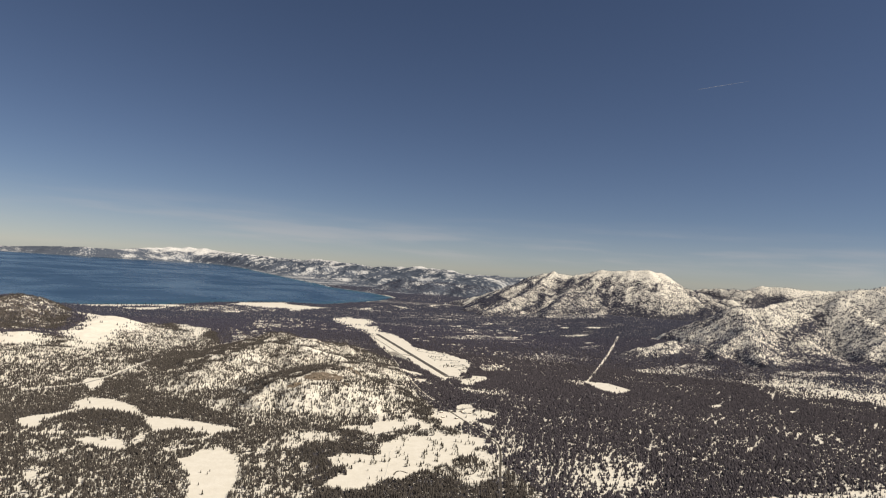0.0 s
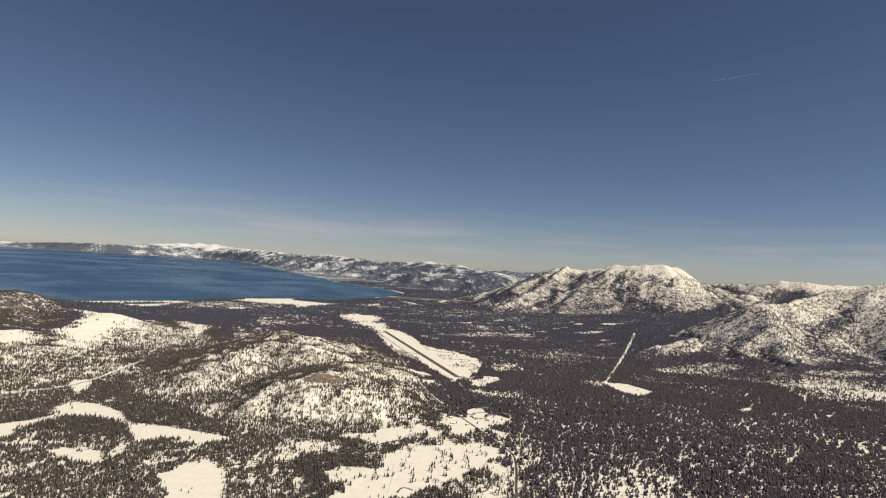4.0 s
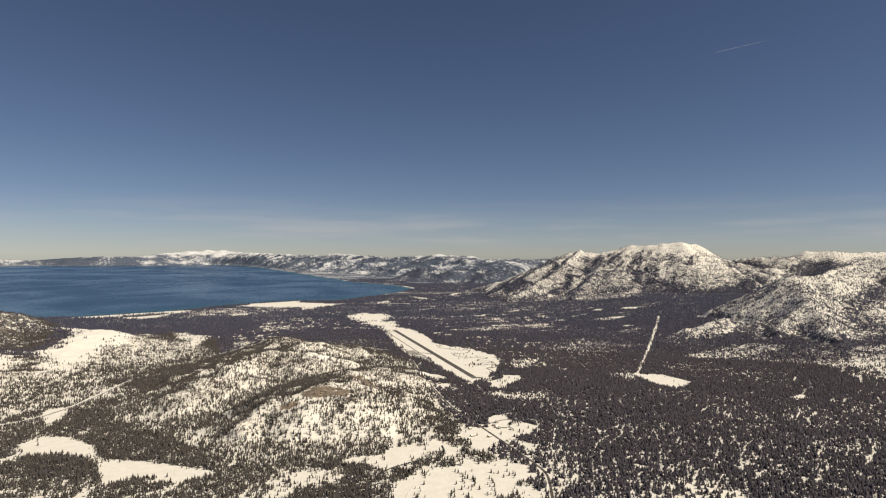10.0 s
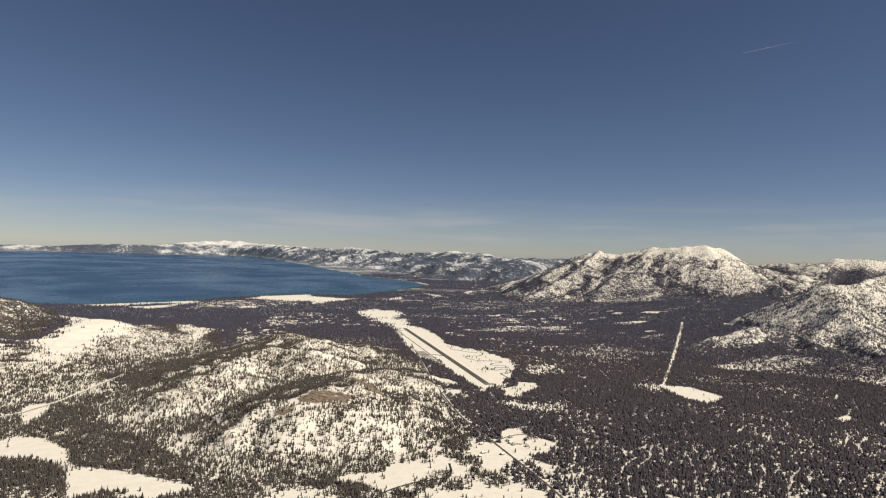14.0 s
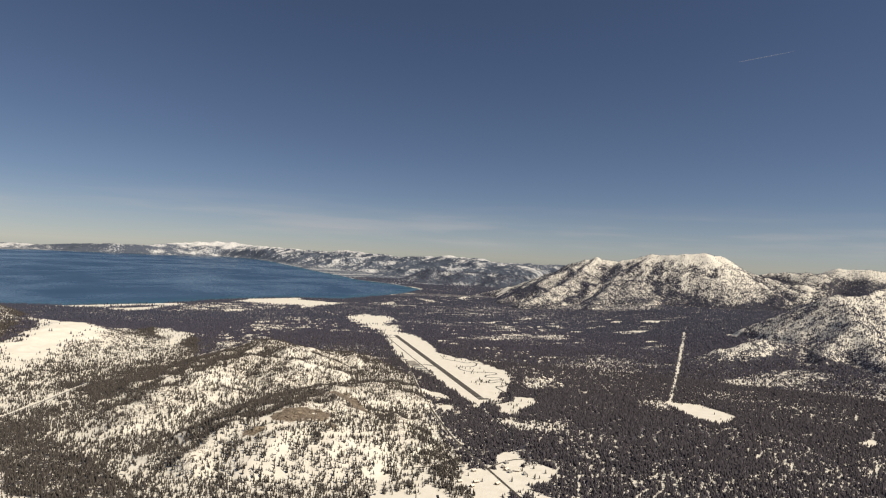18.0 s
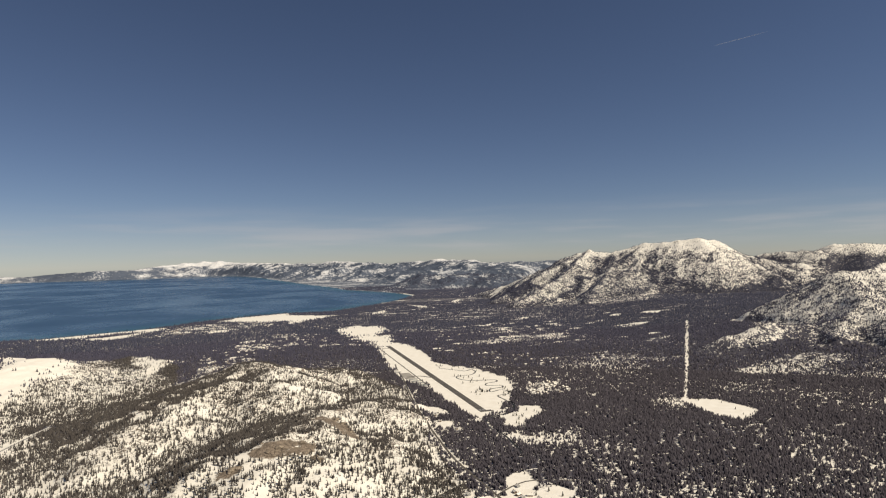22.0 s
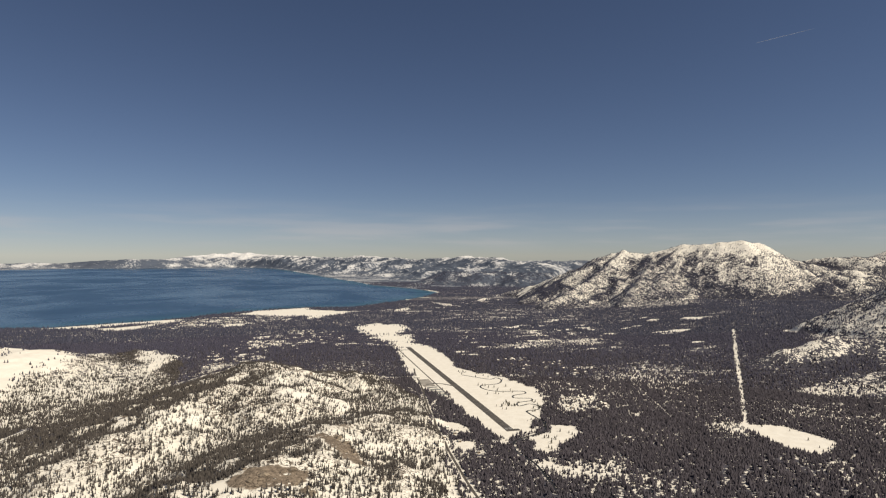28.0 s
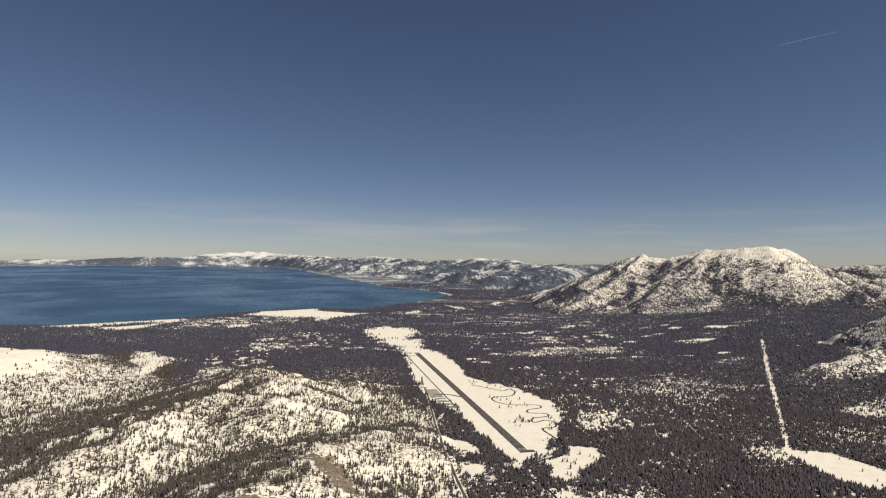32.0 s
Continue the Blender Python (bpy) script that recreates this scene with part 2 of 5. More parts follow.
STREAM = mottled("dark_stream_water", (0.012, 0.014, 0.015), (0.035, 0.034, 0.032), 0.7, 0.5)
PAINT = mottled("worn_road_paint", (0.16, 0.155, 0.145), (0.34, 0.33, 0.31), 1.0, 0.6)
SNOW_ROOF = mottled("snowy_roof", SNOW_OLD, SNOW, 1.2, 0.85)
TIMBER = mottled("stained_timber_wall", (0.10, 0.07, 0.05), (0.22, 0.16, 0.11), 2.0)
METAL_WALL = mottled("ribbed_metal_wall", (0.30, 0.30, 0.29), (0.45, 0.44, 0.42), 0.8, 0.5, 0.3)
METAL_ROOF = mottled("dull_metal_roof", (0.24, 0.25, 0.24), (0.36, 0.36, 0.34), 0.7, 0.5, 0.3)
GRANITE = mottled("weathered_granite", (0.14, 0.11, 0.08), (0.33, 0.27, 0.20), 1.5, 0.9, 0.0, 0.2)
BRICK = mottled("chimney_brick", (0.16, 0.08, 0.06), (0.28, 0.15, 0.11), 5.0)
PANE, pn, pl, pb = material("window_glass", 0.08)
pb.inputs["Base Color"].default_value = (0.02, 0.025, 0.03, 1)

# ---- the shape of the land ----
rng = np.random.default_rng(7)


def lattice(x, y, seed):
    """Smooth value noise in -1..1 on a unit lattice."""
    ix, iy = np.floor(x).astype(np.int64), np.floor(y).astype(np.int64)
    fx, fy = x - ix, y - iy
    fx, fy = fx * fx * fx * (fx * (fx * 6 - 15) + 10), fy * fy * fy * (fy * (fy * 6 - 15) + 10)

    def h(i, j):
        k = (i * 374761393 + j * 668265263 + seed * 1442695041) & 0x7FFFFFFF
        k = ((k ^ (k >> 13)) * 1274126177) & 0x7FFFFFFF
        return ((k ^ (k >> 16)) & 0xFFFF) / 32767.5 - 1.0

    a, b = h(ix, iy) * (1 - fx) + h(ix + 1, iy) * fx, h(ix, iy + 1) * (1 - fx) + h(ix + 1, iy + 1) * fx
    return a * (1 - fy) + b * fy


def fbm(x, y, size, octaves=4, seed=0, gain=0.5):
    out, amp, total = 0.0, 1.0, 0.0
    for k in range(octaves):
        s = 2.03 ** k / size
        out = out + amp * lattice(x * s + 17.3 * k, y * s - 9.1 * k, seed + k)
        total += amp
        amp *= gain
    return out / total


def ridged(x, y, size, octaves=4, seed=0):
    out, amp, total = 0.0, 1.0, 0.0
    for k in range(octaves):
        s = 2.1 ** k / size
        out = out + amp * (1.0 - 2.0 * np.abs(lattice(x * s + 5.7 * k, y * s + 3.3 * k, seed + k)))
        total += amp
        amp *= 0.5
    return out / total


def smooth(v, low, high):
    t = np.clip((v - low) / (high - low), 0.0, 1.0)
    return t * t * (3 - 2 * t)


def mound(x, y, cx, cy, high, rx, ry, turn=0.0, sharp=2.0):
    a = radians(turn)
    u, v = (x - cx) * math.cos(a) + (y - cy) * math.sin(a), (y - cy) * math.cos(a) - (x - cx) * math.sin(a)
    return high * np.exp(-((u / rx) ** 2 + (v / ry) ** 2) ** (sharp / 2))


def chain(x, y, line):
    """The distance to a crest line of (x, y, height) and the crest's height there."""
    best, high = np.full(np.shape(x), 1e9), np.zeros(np.shape(x))
    for (ax, ay, ah), (bx, by, bh) in zip(line, line[1:]):
        ll = (bx - ax) ** 2 + (by - ay) ** 2
        t = np.clip(((x - ax) * (bx - ax) + (y - ay) * (by - ay)) / ll, 0, 1)
        d = np.hypot(x - ax - t * (bx - ax), y - ay - t * (by - ay))
        high = np.where(d < best, ah + t * (bh - ah), high)
        best = np.minimum(best, d)
    return best, high


def inside(x, y, ring):
    """Signed distance to a closed line, positive inside."""
    best, into = np.full(np.shape(x), 1e9), np.zeros(np.shape(x), bool)
    for (ax, ay), (bx, by) in zip(ring, ring[1:] + ring[:1]):
        ll = (bx - ax) ** 2 + (by - ay) ** 2 + 1e-9
        t = np.clip(((x - ax) * (bx - ax) + (y - ay) * (by - ay)) / ll, 0, 1)
        best = np.minimum(best, np.hypot(x - ax - t * (bx - ax), y - ay - t * (by - ay)))
        if by != ay:
            into ^= ((ay > y) != (by > y)) & (x < (bx - ax) * (y - ay) / (by - ay) + ax)
    return np.where(into, best, -best)


LAKE = [(-900, 480), (-415, 505), (-369, 501), (-262, 559), (-173, 662), (-78, 714), (-10, 701), (53, 776), (149, 911),
        (212, 1050), (180, 1225), (110, 1405), (80, 1672), (16, 2059), (-62, 2637), (-151, 3295), (-300, 3900), (-520, 4200),
        (-900, 3950), (-1500, 3900), (-2100, 3000), (-2200, 1500), (-1600, 700)]
LAKE_Z = -1.2
EAST_RANGE = [(592, 1330, 57), (547, 1649, 72), (559, 2066, 77), (428, 2530, 66), (240, 2913, 80), (170, 3250, 70), (-30, 3741, 76),
              (-250, 4200, 84), (-376, 4480, 94), (-450, 4500, 104), (-500, 4520, 96), (-560, 4530, 105), (-640, 4480, 91), (-690, 4440, 95), (-800, 4380, 80), (-950, 4150, 60), (-1150, 4000, 58), (-1450, 4200, 44), (-1620, 4240, 30), (-1750, 4240, 33), (-2300, 4250, 26)]
FAR_RANGE = [(1000, 3060, 36), (1140, 2990, 50), (1289, 2924, 54), (1440, 2860, 51), (1600, 2790, 58), (1900, 2650, 50)]
# crests and spurs as lines of (x, y, height)
DOME_CREST = (
    [(395, 748, 40), (433, 730, 66), (452, 720, 70), (472, 708, 74), (490, 697, 71), (500, 690, 69), (513, 681, 71), (551, 648, 82), (576, 624, 82), (593, 607, 85), (617, 592, 88), (642, 585, 83), (666, 586, 71), (700, 590, 55), (735, 592, 26), (790, 590, 5)],)
DOME_WEST_SPURS = (
    [(452, 720, 70), (399, 709, 51), (354, 697, 36), (315, 685, 23), (283, 678, 13)],
    [(472, 708, 75), (417, 665, 49), (358, 630, 31), (304, 597, 18), (279, 587, 13)],
    [(513, 681, 71), (481, 639, 52), (434, 587, 29), (389, 549, 16), (348, 506, 5)],
    [(551, 648, 82), (509, 602, 52), (460, 577, 31), (447, 530, 12), (428, 489, 3)],
    [(576, 624, 82), (553, 599, 62), (527, 574, 43), (498, 544, 23), (493, 499, 4), (492, 476, 3)],)
DOME_EAST_SPURS = (
    [(593, 607, 85), (574, 589, 60), (580, 562, 43), (583, 526, 20), (558, 509, 3)],
    [(642, 585, 84), (617, 562, 58), (610, 529, 37), (595, 499, 15), (586, 477, 3)],
    [(666, 586, 73), (690, 530, 50), (705, 470, 30), (700, 415, 12)],
    [(440, 730, 62), (390, 790, 40), (350, 840, 20), (320, 900, 6)],
    [(700, 590, 52), (740, 540, 38), (770, 500, 22)],)
DOME_LINES = DOME_CREST + DOME_WEST_SPURS + DOME_EAST_SPURS
RIDGE_CREST = (
    [(352, 190, 8), (385, 172, 22), (422, 156, 41), (440, 150, 40), (462, 146, 43), (500, 160, 50), (545, 170, 58), (600, 140, 74), (660, 110, 84), (760, 120, 80), (900, 200, 76)],)
RIDGE_SPURS = (
    [(427, 155, 41), (402, 158, 27), (375, 157, 12), (351, 161, 2)],
    [(427, 155, 41), (402, 124, 28), (384, 99, 21), (358, 64, 13), (320, 15, 6)],
    [(427, 155, 41), (439, 138, 30), (450, 121, 16), (456, 108, 2)],
    [(384, 99, 21), (346, 82, 12), (309, 61, 6)],
    [(384, 99, 21), (401, 89, 14), (419, 82, 2)],
    [(565, 160, 60), (555, 105, 47), (530, 50, 31), (490, 0, 15), (455, -30, 6)],
    [(610, 125, 76), (590, 40, 52), (540, -30, 29), (485, -85, 10)],
    [(690, 105, 80), (690, 10, 56), (640, -90, 30), (590, -150, 12)],)
BACK_RIDGE = (
    [(1000, 800, 62), (860, 690, 48), (770, 610, 30), (800, 560, 50), (830, 515, 72), (865, 485, 71), (900, 465, 69), (960, 440, 72), (1100, 400, 84)],
    [(865, 490, 68), (790, 420, 44), (710, 360, 24), (640, 330, 10)],
    [(900, 465, 66), (880, 380, 50), (800, 320, 30), (720, 270, 16)],
    [(960, 440, 74), (960, 340, 58), (900, 260, 40)],)
RIDGE_LINES = RIDGE_CREST + RIDGE_SPURS + BACK_RIDGE
HILL_LINES = (
    [(-180, 0, 3), (-160, 42, 8), (-130, 72, 11), (-104, 62, 9), (-84, 64, 5)],
    [(-152, 112, 6), (-124, 136, 12), (-106, 92, 12), (-74, 122, 7), (-50, 112, 2)],
    [(-146, -78, 4), (-118, -70, 11), (-103, -66, 13.5), (-88, -22, 10.5), (-62, 6, 7), (-44, 30, 3)],
    [(-92, -40, 9), (-70, -60, 6), (-58, -78, 2)],
    [(-160, 42, 7), (-172, -20, 4), (-176, -46, 2)])


def smooth_most(parts, k):
    m = np.maximum.reduce(parts)
    return m + k * np.log(sum(np.exp((p - m) / k) for p in parts))


def crests(x, y, lines, slope, blunt, k, split=True):
    """Land that falls from crest lines at a steady slope, with blunt tops."""
    parts = []
    for line in ([seg for line in lines for seg in zip(line, line[1:])] if split else lines):
        d, top = chain(x, y, line)
        parts.append(top - slope * (np.sqrt(d * d + blunt * blunt) - blunt))
    return smooth_most(parts, k)


def spurs(lines, every, reach, fall, seed, least=6.0):
    """Side crests that branch off both flanks of longer ones and run down to their feet."""
    g, out = random.Random(seed), []
    for line in lines:
        side, left = g.choice((-1, 1)), every * g.uniform(0.3, 0.9)
        for (ax, ay, ah), (bx, by, bh) in zip(line, line[1:]):
            far = math.hypot(bx - ax, by - ay)
            way = math.atan2(by - ay, bx - ax) if bh <= ah else math.atan2(ay - by, ax - bx)
            while left < far:
                t = left / far
                px, py, ph = ax + (bx - ax) * t, ay + (by - ay) * t, ah + (bh - ah) * t
                left += every * g.uniform(0.55, 1.35)
                side = -side
                if ph < least:
                    continue
                turn, run = way + side * g.uniform(0.75, 1.35), reach * g.uniform(0.6, 1.2) * min(1.0, 0.35 + ph / (reach * fall * 3.0))
                bend = turn - side * g.uniform(-0.1, 0.5)
                mx, my = px + 0.5 * run * math.cos(turn), py + 0.5 * run * math.sin(turn)
                f = fall * g.uniform(0.8, 1.25)
                out.append([(px, py, ph), (mx, my, ph - 0.45 * run * f), (mx + 0.5 * run * math.cos(bend), my + 0.5 * run * math.sin(bend), ph - run * f)])
            left -= far
    return out


def fold(h, x, y, lines, slope, blunt, k):
    """Lay side crests over a mountain's flanks."""
    for line in lines:
        wide = max(p[2] for p in line) / slope * 0.6 + 2 * blunt
        near = (x > min(p[0] for p in line) - wide) & (x < max(p[0] for p in line) + wide) & (y > min(p[1] for p in line) - wide) & (y < max(p[1] for p in line) + wide)
        if not near.any():
            continue
        d, top = chain(x[near], y[near], line)
        p, old = top - slope * (np.sqrt(d * d + blunt * blunt) - blunt), h[near]
        h[near] = np.maximum(p, old) + k * np.log1p(np.exp(-np.abs(p - old) / k))
    return h


def hill_left(x, y):
    wx, wy = x + 5 * fbm(x, y, 26.0, 3, 7), y + 5 * fbm(x, y, 26.0, 3, 8)
    h = crests(wx, wy, HILL_LINES, 0.27, 5.0, 1.0, False)
    side = spurs(HILL_LINES, 15.0, 26.0, 0.13, 5, 3.0)
    h = fold(h, wx, wy, side, 0.42, 2.0, 0.4)
    h = np.maximum(h, 0) + mound(x, y, -110, 30, 2.0, 60, 100)
    w = smooth(h, 0.6, 4.0)
    return h * smooth(h, 0.0, 2.5) + w * (2.5 * ridged(x, y, 24.0, 4, 3) + 0.9 * fbm(x, y, 9.0, 3, 9) - 0.7)


def hill_west(x, y):
    h = mound(x, y, -268, 195, 15.0, 38, 62, -12) + mound(x, y, -342, 225, 24.0, 42, 42) + mound(x, y, -320, 70, 10.0, 60, 70) \
        + mound(x, y, -188, 225, 3.0, 26, 40) + mound(x, y, -420, 140, 26.0, 70, 90) + mound(x, y, -600, 250, 60.0, 150, 170)
    return h + smooth(h, 0.5, 6.0) * (1.8 * ridged(x, y, 38.0, 4, 21) + 0.8 * fbm(x, y, 12.0, 3, 23) - 0.5)


def knoll(x, y):
    h = mound(x, y, 286, 108, 13.0, 31, 16, 8) + mound(x, y, 246, 108, 6.0, 18, 12) + mound(x, y, 322, 96, 6.0, 16, 11)
    return h + smooth(h, 0.5, 5.0) * (1.6 * ridged(x, y, 22.0, 3, 33) + 0.6 * fbm(x, y, 8.0, 3, 35))


def ridge_east(x, y):
    wx, wy = 5 * fbm(x, y, 40.0, 3, 44), 5 * fbm(x, y, 40.0, 3, 45)
    h = crests(x + wx, y + wy, RIDGE_LINES, 0.56, 3.0, 1.2)
    side = spurs(RIDGE_LINES, 60.0, 66.0, 0.42, 14)
    h = fold(h, x + wx, y + wy, side, 0.62, 2.0, 1.2)
    h = np.maximum(h, 0) + mound(x, y, 340, -60, 4, 60, 50) + mound(x, y, 402, 30, 6, 36, 17, -10)
    return h * smooth(h, 0, 5) + smooth(h, 2.0, 14.0) * (1.7 * ridged(x + wy, y, 34.0, 5, 41) + 0.8 * ridged(x, y, 13.0, 2, 43) - 1.0)


def dome(x, y):
    wx, wy = 6 * fbm(x, y, 45.0, 3, 57), 6 * fbm(x, y, 45.0, 3, 58)
    h = crests(x + wx, y + wy, DOME_LINES, 0.60, 5.0, 1.2)
    side = spurs(DOME_LINES, 52.0, 80.0, 0.37, 24)
    h = fold(h, x + wx, y + wy, side + spurs(side, 26.0, 26.0, 0.44, 25), 0.60, 1.2, 0.6)
    h = np.maximum(h, 0)
    return h * smooth(h, 0, 3) + smooth(h, 3.0, 16.0) * (1 - 0.7 * smooth(h, 66, 88)) * (3.0 * ridged(x + wy, y + wx, 40.0, 5, 51) + 1.6 * ridged(x, y, 14.0, 2, 53) - 1.8)


def range_far(x, y):
    """The range along the far shore, with spurs that run down to the water."""
    lines = [EAST_RANGE, FAR_RANGE]
    g = random.Random(31)
    for (ax, ay, ah), (bx, by, bh) in zip(EAST_RANGE[:14], EAST_RANGE[1:14]):
        n = max(2, int(math.hypot(bx - ax, by - ay) / 150))
        for i in range(n):
            t = (i + g.uniform(0.2, 0.8)) / n
            px, py, ph = ax + (bx - ax) * t, ay + (by - ay) * t, ah + (bh - ah) * t
            ux, uy, far = -(by - ay), bx - ax, math.hypot(bx - ax, by - ay)
            s, turn = g.uniform(300, 420) / far, g.uniform(-0.5, 0.2)
            qx, qy = px + ux * s - uy * s * turn, py + uy * s + ux * s * turn
            lines.append([(px, py, ph * 0.96), ((px + qx) / 2 + g.uniform(-20, 20), (py + qy) / 2, ph * g.uniform(0.52, 0.66)), (qx, qy, 5)])
    wx, wy = 26 * fbm(x, y, 120.0, 3, 67), 26 * fbm(x, y, 120.0, 3, 68)
    h = np.full(np.shape(x), -50.0)
    on = (y > 850) & (x > -2600)
    h[on] = crests((x + wx)[on], (y + wy)[on], lines, 0.33, 20.0, 3.0)
    h[on] = fold(h[on], (x + wx)[on], (y + wy)[on], spurs(lines, 85.0, 130.0, 0.22, 34, 12.0), 0.45, 8.0, 2.0)
    h = np.maximum(h, 0)
    return h * smooth(h, 0, 8) + smooth(h, 3.0, 20.0) * (8.0 * ridged(x + wy, y, 90.0, 5, 69) + 2.0 * fbm(x, y, 40.0, 3, 63) - 4.0)


HILLS = (hill_left, hill_west, knoll, ridge_east, dome, range_far)


def valley(x, y):
    h = 0.35 * fbm(x, y, 60.0, 4, 71) + 17.0 * smooth(x - 0.12 * y, 190.0, 390.0) * smooth(y, -200, 150) * (1 - smooth(y, 620, 1000))
    h = h + 5.0 * smooth(-y, 230.0, 420.0)
    h = h + 70.0 * smooth(-y, 700.0, 1900.0) + 60.0 * smooth(np.abs(x), 1500.0, 2600.0) * (1 - smooth(y, 300, 700))
    return h


def land(x, y):
    """The height of the land and how much each hill gives to it."""
    shares = np.stack([f(x, y) for f in HILLS])
    h = valley(x, y) + np.maximum(shares, 0).sum(0)
    bay = inside(x, y, LAKE) + 5.0 * fbm(x, y, 40.0, 3, 81)
    h = np.where(bay > 0, LAKE_Z - np.minimum(0.4 + 0.03 * bay, 8.0), h - (h - LAKE_Z - 0.25) * (1 - smooth(-bay, 0.0, 90.0)) * 0.9)
    flat = inside(x, y, FIELD)
    h = h * (1 - smooth(flat, -14.0, 0.0))
    return h, shares, bay


# open snowfields, as seen from above
FIELD = [(-32, 426), (-4, 454), (26, 433), (28, 392), (20, 367), (6, 350), (5, 345), (25, 352), (24, 330), (12, 285), (21, 270), (22, 199), (16, 160), (24, 138), (40, 112), (44, 79), (38, 47),
         (24, 14), (15, 12), (11, -1), (-7, -19), (-14, -16), (-9, -6), (-11, 17), (-13, 52), (-11, 79), (-15, 104), (-21, 130), (-20, 174), (-16, 198), (-14, 246), (-20, 297), (-36, 392)]
RIVER_FIELD = [(2, -11), (12, 2), (19, 6), (32, -3), (25, -16), (13, -25), (5, -32), (0, -29), (4, -18)]
RIVER_TAIL = [(5, -30), (4, -44), (12, -51), (22, -54), (14, -64), (-3, -56), (-5, -46), (0, -30)]
ROADSIDE_A = [(-31, 24), (-19, 17), (-17, 3), (-19, -3), (-27, 5)]
ROADSIDE_B = [(-29, -7), (-20, -14), (-23, -24), (-30, -21)]
GLADE_A = [(-216, -146), (-210, -144), (-208, -148), (-204, -150), (-202, -146), (-199, -150), (-197, -149), (-194, -163), (-198, -164), (-206, -157), (-212, -152)]
GLADE_B = [(-173, -179), (-161, -161), (-154, -165), (-149, -179), (-151, -206), (-156, -232), (-166, -232), (-168, -194)]
TONGUE = [(-234, -77), (-230, -76), (-229, -64), (-225, -70), (-218, -71), (-209, -80), (-202, -89), (-198, -101), (-193, -110), (-183, -113), (-171, -120), (-159, -129), (-149, -138), (-155, -139), (-165, -142), (-171, -135), (-177, -133), (-184, -136), (-188, -135), (-191, -124), (-195, -112), (-202, -103), (-211, -96), (-220, -95), (-226, -97), (-232, -107), (-237, -114), (-235, -127), (-239, -129), (-246, -117), (-248, -113), (-242, -106), (-236, -103), (-228, -92)]
TONGUE_LOW = [(-237, -136), (-231, -135), (-224, -134), (-223, -137), (-231, -140)]
ROAD_GLADE = [(-240, -22), (-240, -16), (-230, -15), (-229, -31), (-229, -49), (-230, -55), (-236, -37)]
GOLF = [(-82, -161), (-73, -148), (-66, -153), (-55, -146), (-49, -153), (-39, -152), (-33, -162), (-33, -171), (-37, -179), (-44, -178), (-53, -187), (-57, -186), (-62, -194), (-67, -199), (-68, -196), (-68, -209), (-69, -212), (-73, -206), (-78, -202), (-84, -207), (-89, -210), (-95, -215), (-100, -213), (-105, -219), (-113, -219), (-124, -216), (-119, -208), (-114, -201), (-116, -189), (-116, -181), (-109, -178), (-101, -177), (-95, -180), (-91, -175), (-88, -164)]
GOLF_NORTH = [(-103, -136), (-94, -132), (-86, -133), (-80, -127), (-71, -124), (-68, -130), (-69, -138), (-77, -146), (-85, -152), (-91, -150), (-95, -143), (-102, -139)]
GOLF_STRIP = [(-65, -115), (-61, -120), (-56, -129), (-54, -136), (-58, -144), (-63, -136), (-66, -130)]
GOLF_EAST = [(-47, -112), (-37, -105), (-33, -110), (-24, -92), (-17, -88), (-17, -98), (-24, -111), (-13, -104), (-9, -110), (-15, -122), (-26, -125), (-21, -139), (-27, -147), (-28, -134), (-32, -125), (-38, -133), (-43, -137), (-49, -140), (-47, -130)]
DRIVE = [(-49, -181), (-39, -184), (-52, -213), (-64, -218), (-60, -204), (-54, -200)]
SPECKS = [(2, -188), (20, -186), (33, -196), (28, -212), (-9, -230), (-24, -236), (-30, -225), (-32, -204), (-16, -196)]
SPECKS_WEST = [(-18, -141), (-9, -142), (-14, -155), (-26, -189), (-37, -190), (-30, -163)]
SPECKS_EAST = [(134, -81), (145, -78), (134, -107), (111, -136), (79, -135)]
FOOT_A = [(250, -59), (267, -59), (320, -75), (310, -100), (252, -77), (236, -73)]
FOOT_B = [(266, -28), (300, -25), (340, -50), (325, -68), (278, -54), (256, -44)]
FOOT_C = [(317, 1), (372, -9), (380, -30), (342, -38), (318, -9)]
FOOT_D = [(173, -113), (181, -121), (172, -140), (157, -136)]
MID_BAND = [(149, 22), (183, 18), (230, -38), (204, -58), (179, -78), (143, -48), (128, -5)]
CROSS_GLADE = [(106, -195), (109, -199), (111, -202), (108, -202), (104, -206), (105, -201)]
BRIGHTS = [(1, -190), (19, -185), (25, -200), (34, -204), (16, -223), (-4, -235), (-25, -233)]
ISLET = (-226, -79)          # a clump of trees in the snow
BLACKWOOD = [(-224, -52), (-224, -26), (-218, -6), (-212, -10), (-211, -43), (-187, -70), (-182, -99), (-195, -96), (-203, -77)]
DARKWOOD = [(-21, 7), (-13, 5), (-17, -17), (0, -18), (-7, -48), (-26, -92), (-34, -86), (-36, -54), (-33, -33)]
WEST_LOW = [(-330, 30), (-285, 52), (-262, 55), (-245, 20), (-240, -30), (-262, -70), (-320, -40)]
BUMP = [(315, 87), (350, 102), (391, 114), (398, 89), (404, 62), (353, 28), (333, 57)]
FOOT_MOUND = [(366, 35), (440, 67), (440, 20), (360, -9), (340, 7)]
RIDGE_APRON = [(308, 28), (328, 64), (384, 72), (440, 90), (510, 64), (520, 20), (450, 12), (398, 12), (345, 18), (313, 14)]
DRAW = [(392, 66), (452, 84), (520, 116), (548, 126), (520, 132), (455, 106), (410, 86)]
FOOT_FAR = [(345, -60), (400, -14), (520, 20), (560, -120), (460, -180), (330, -150), (310, -105)]
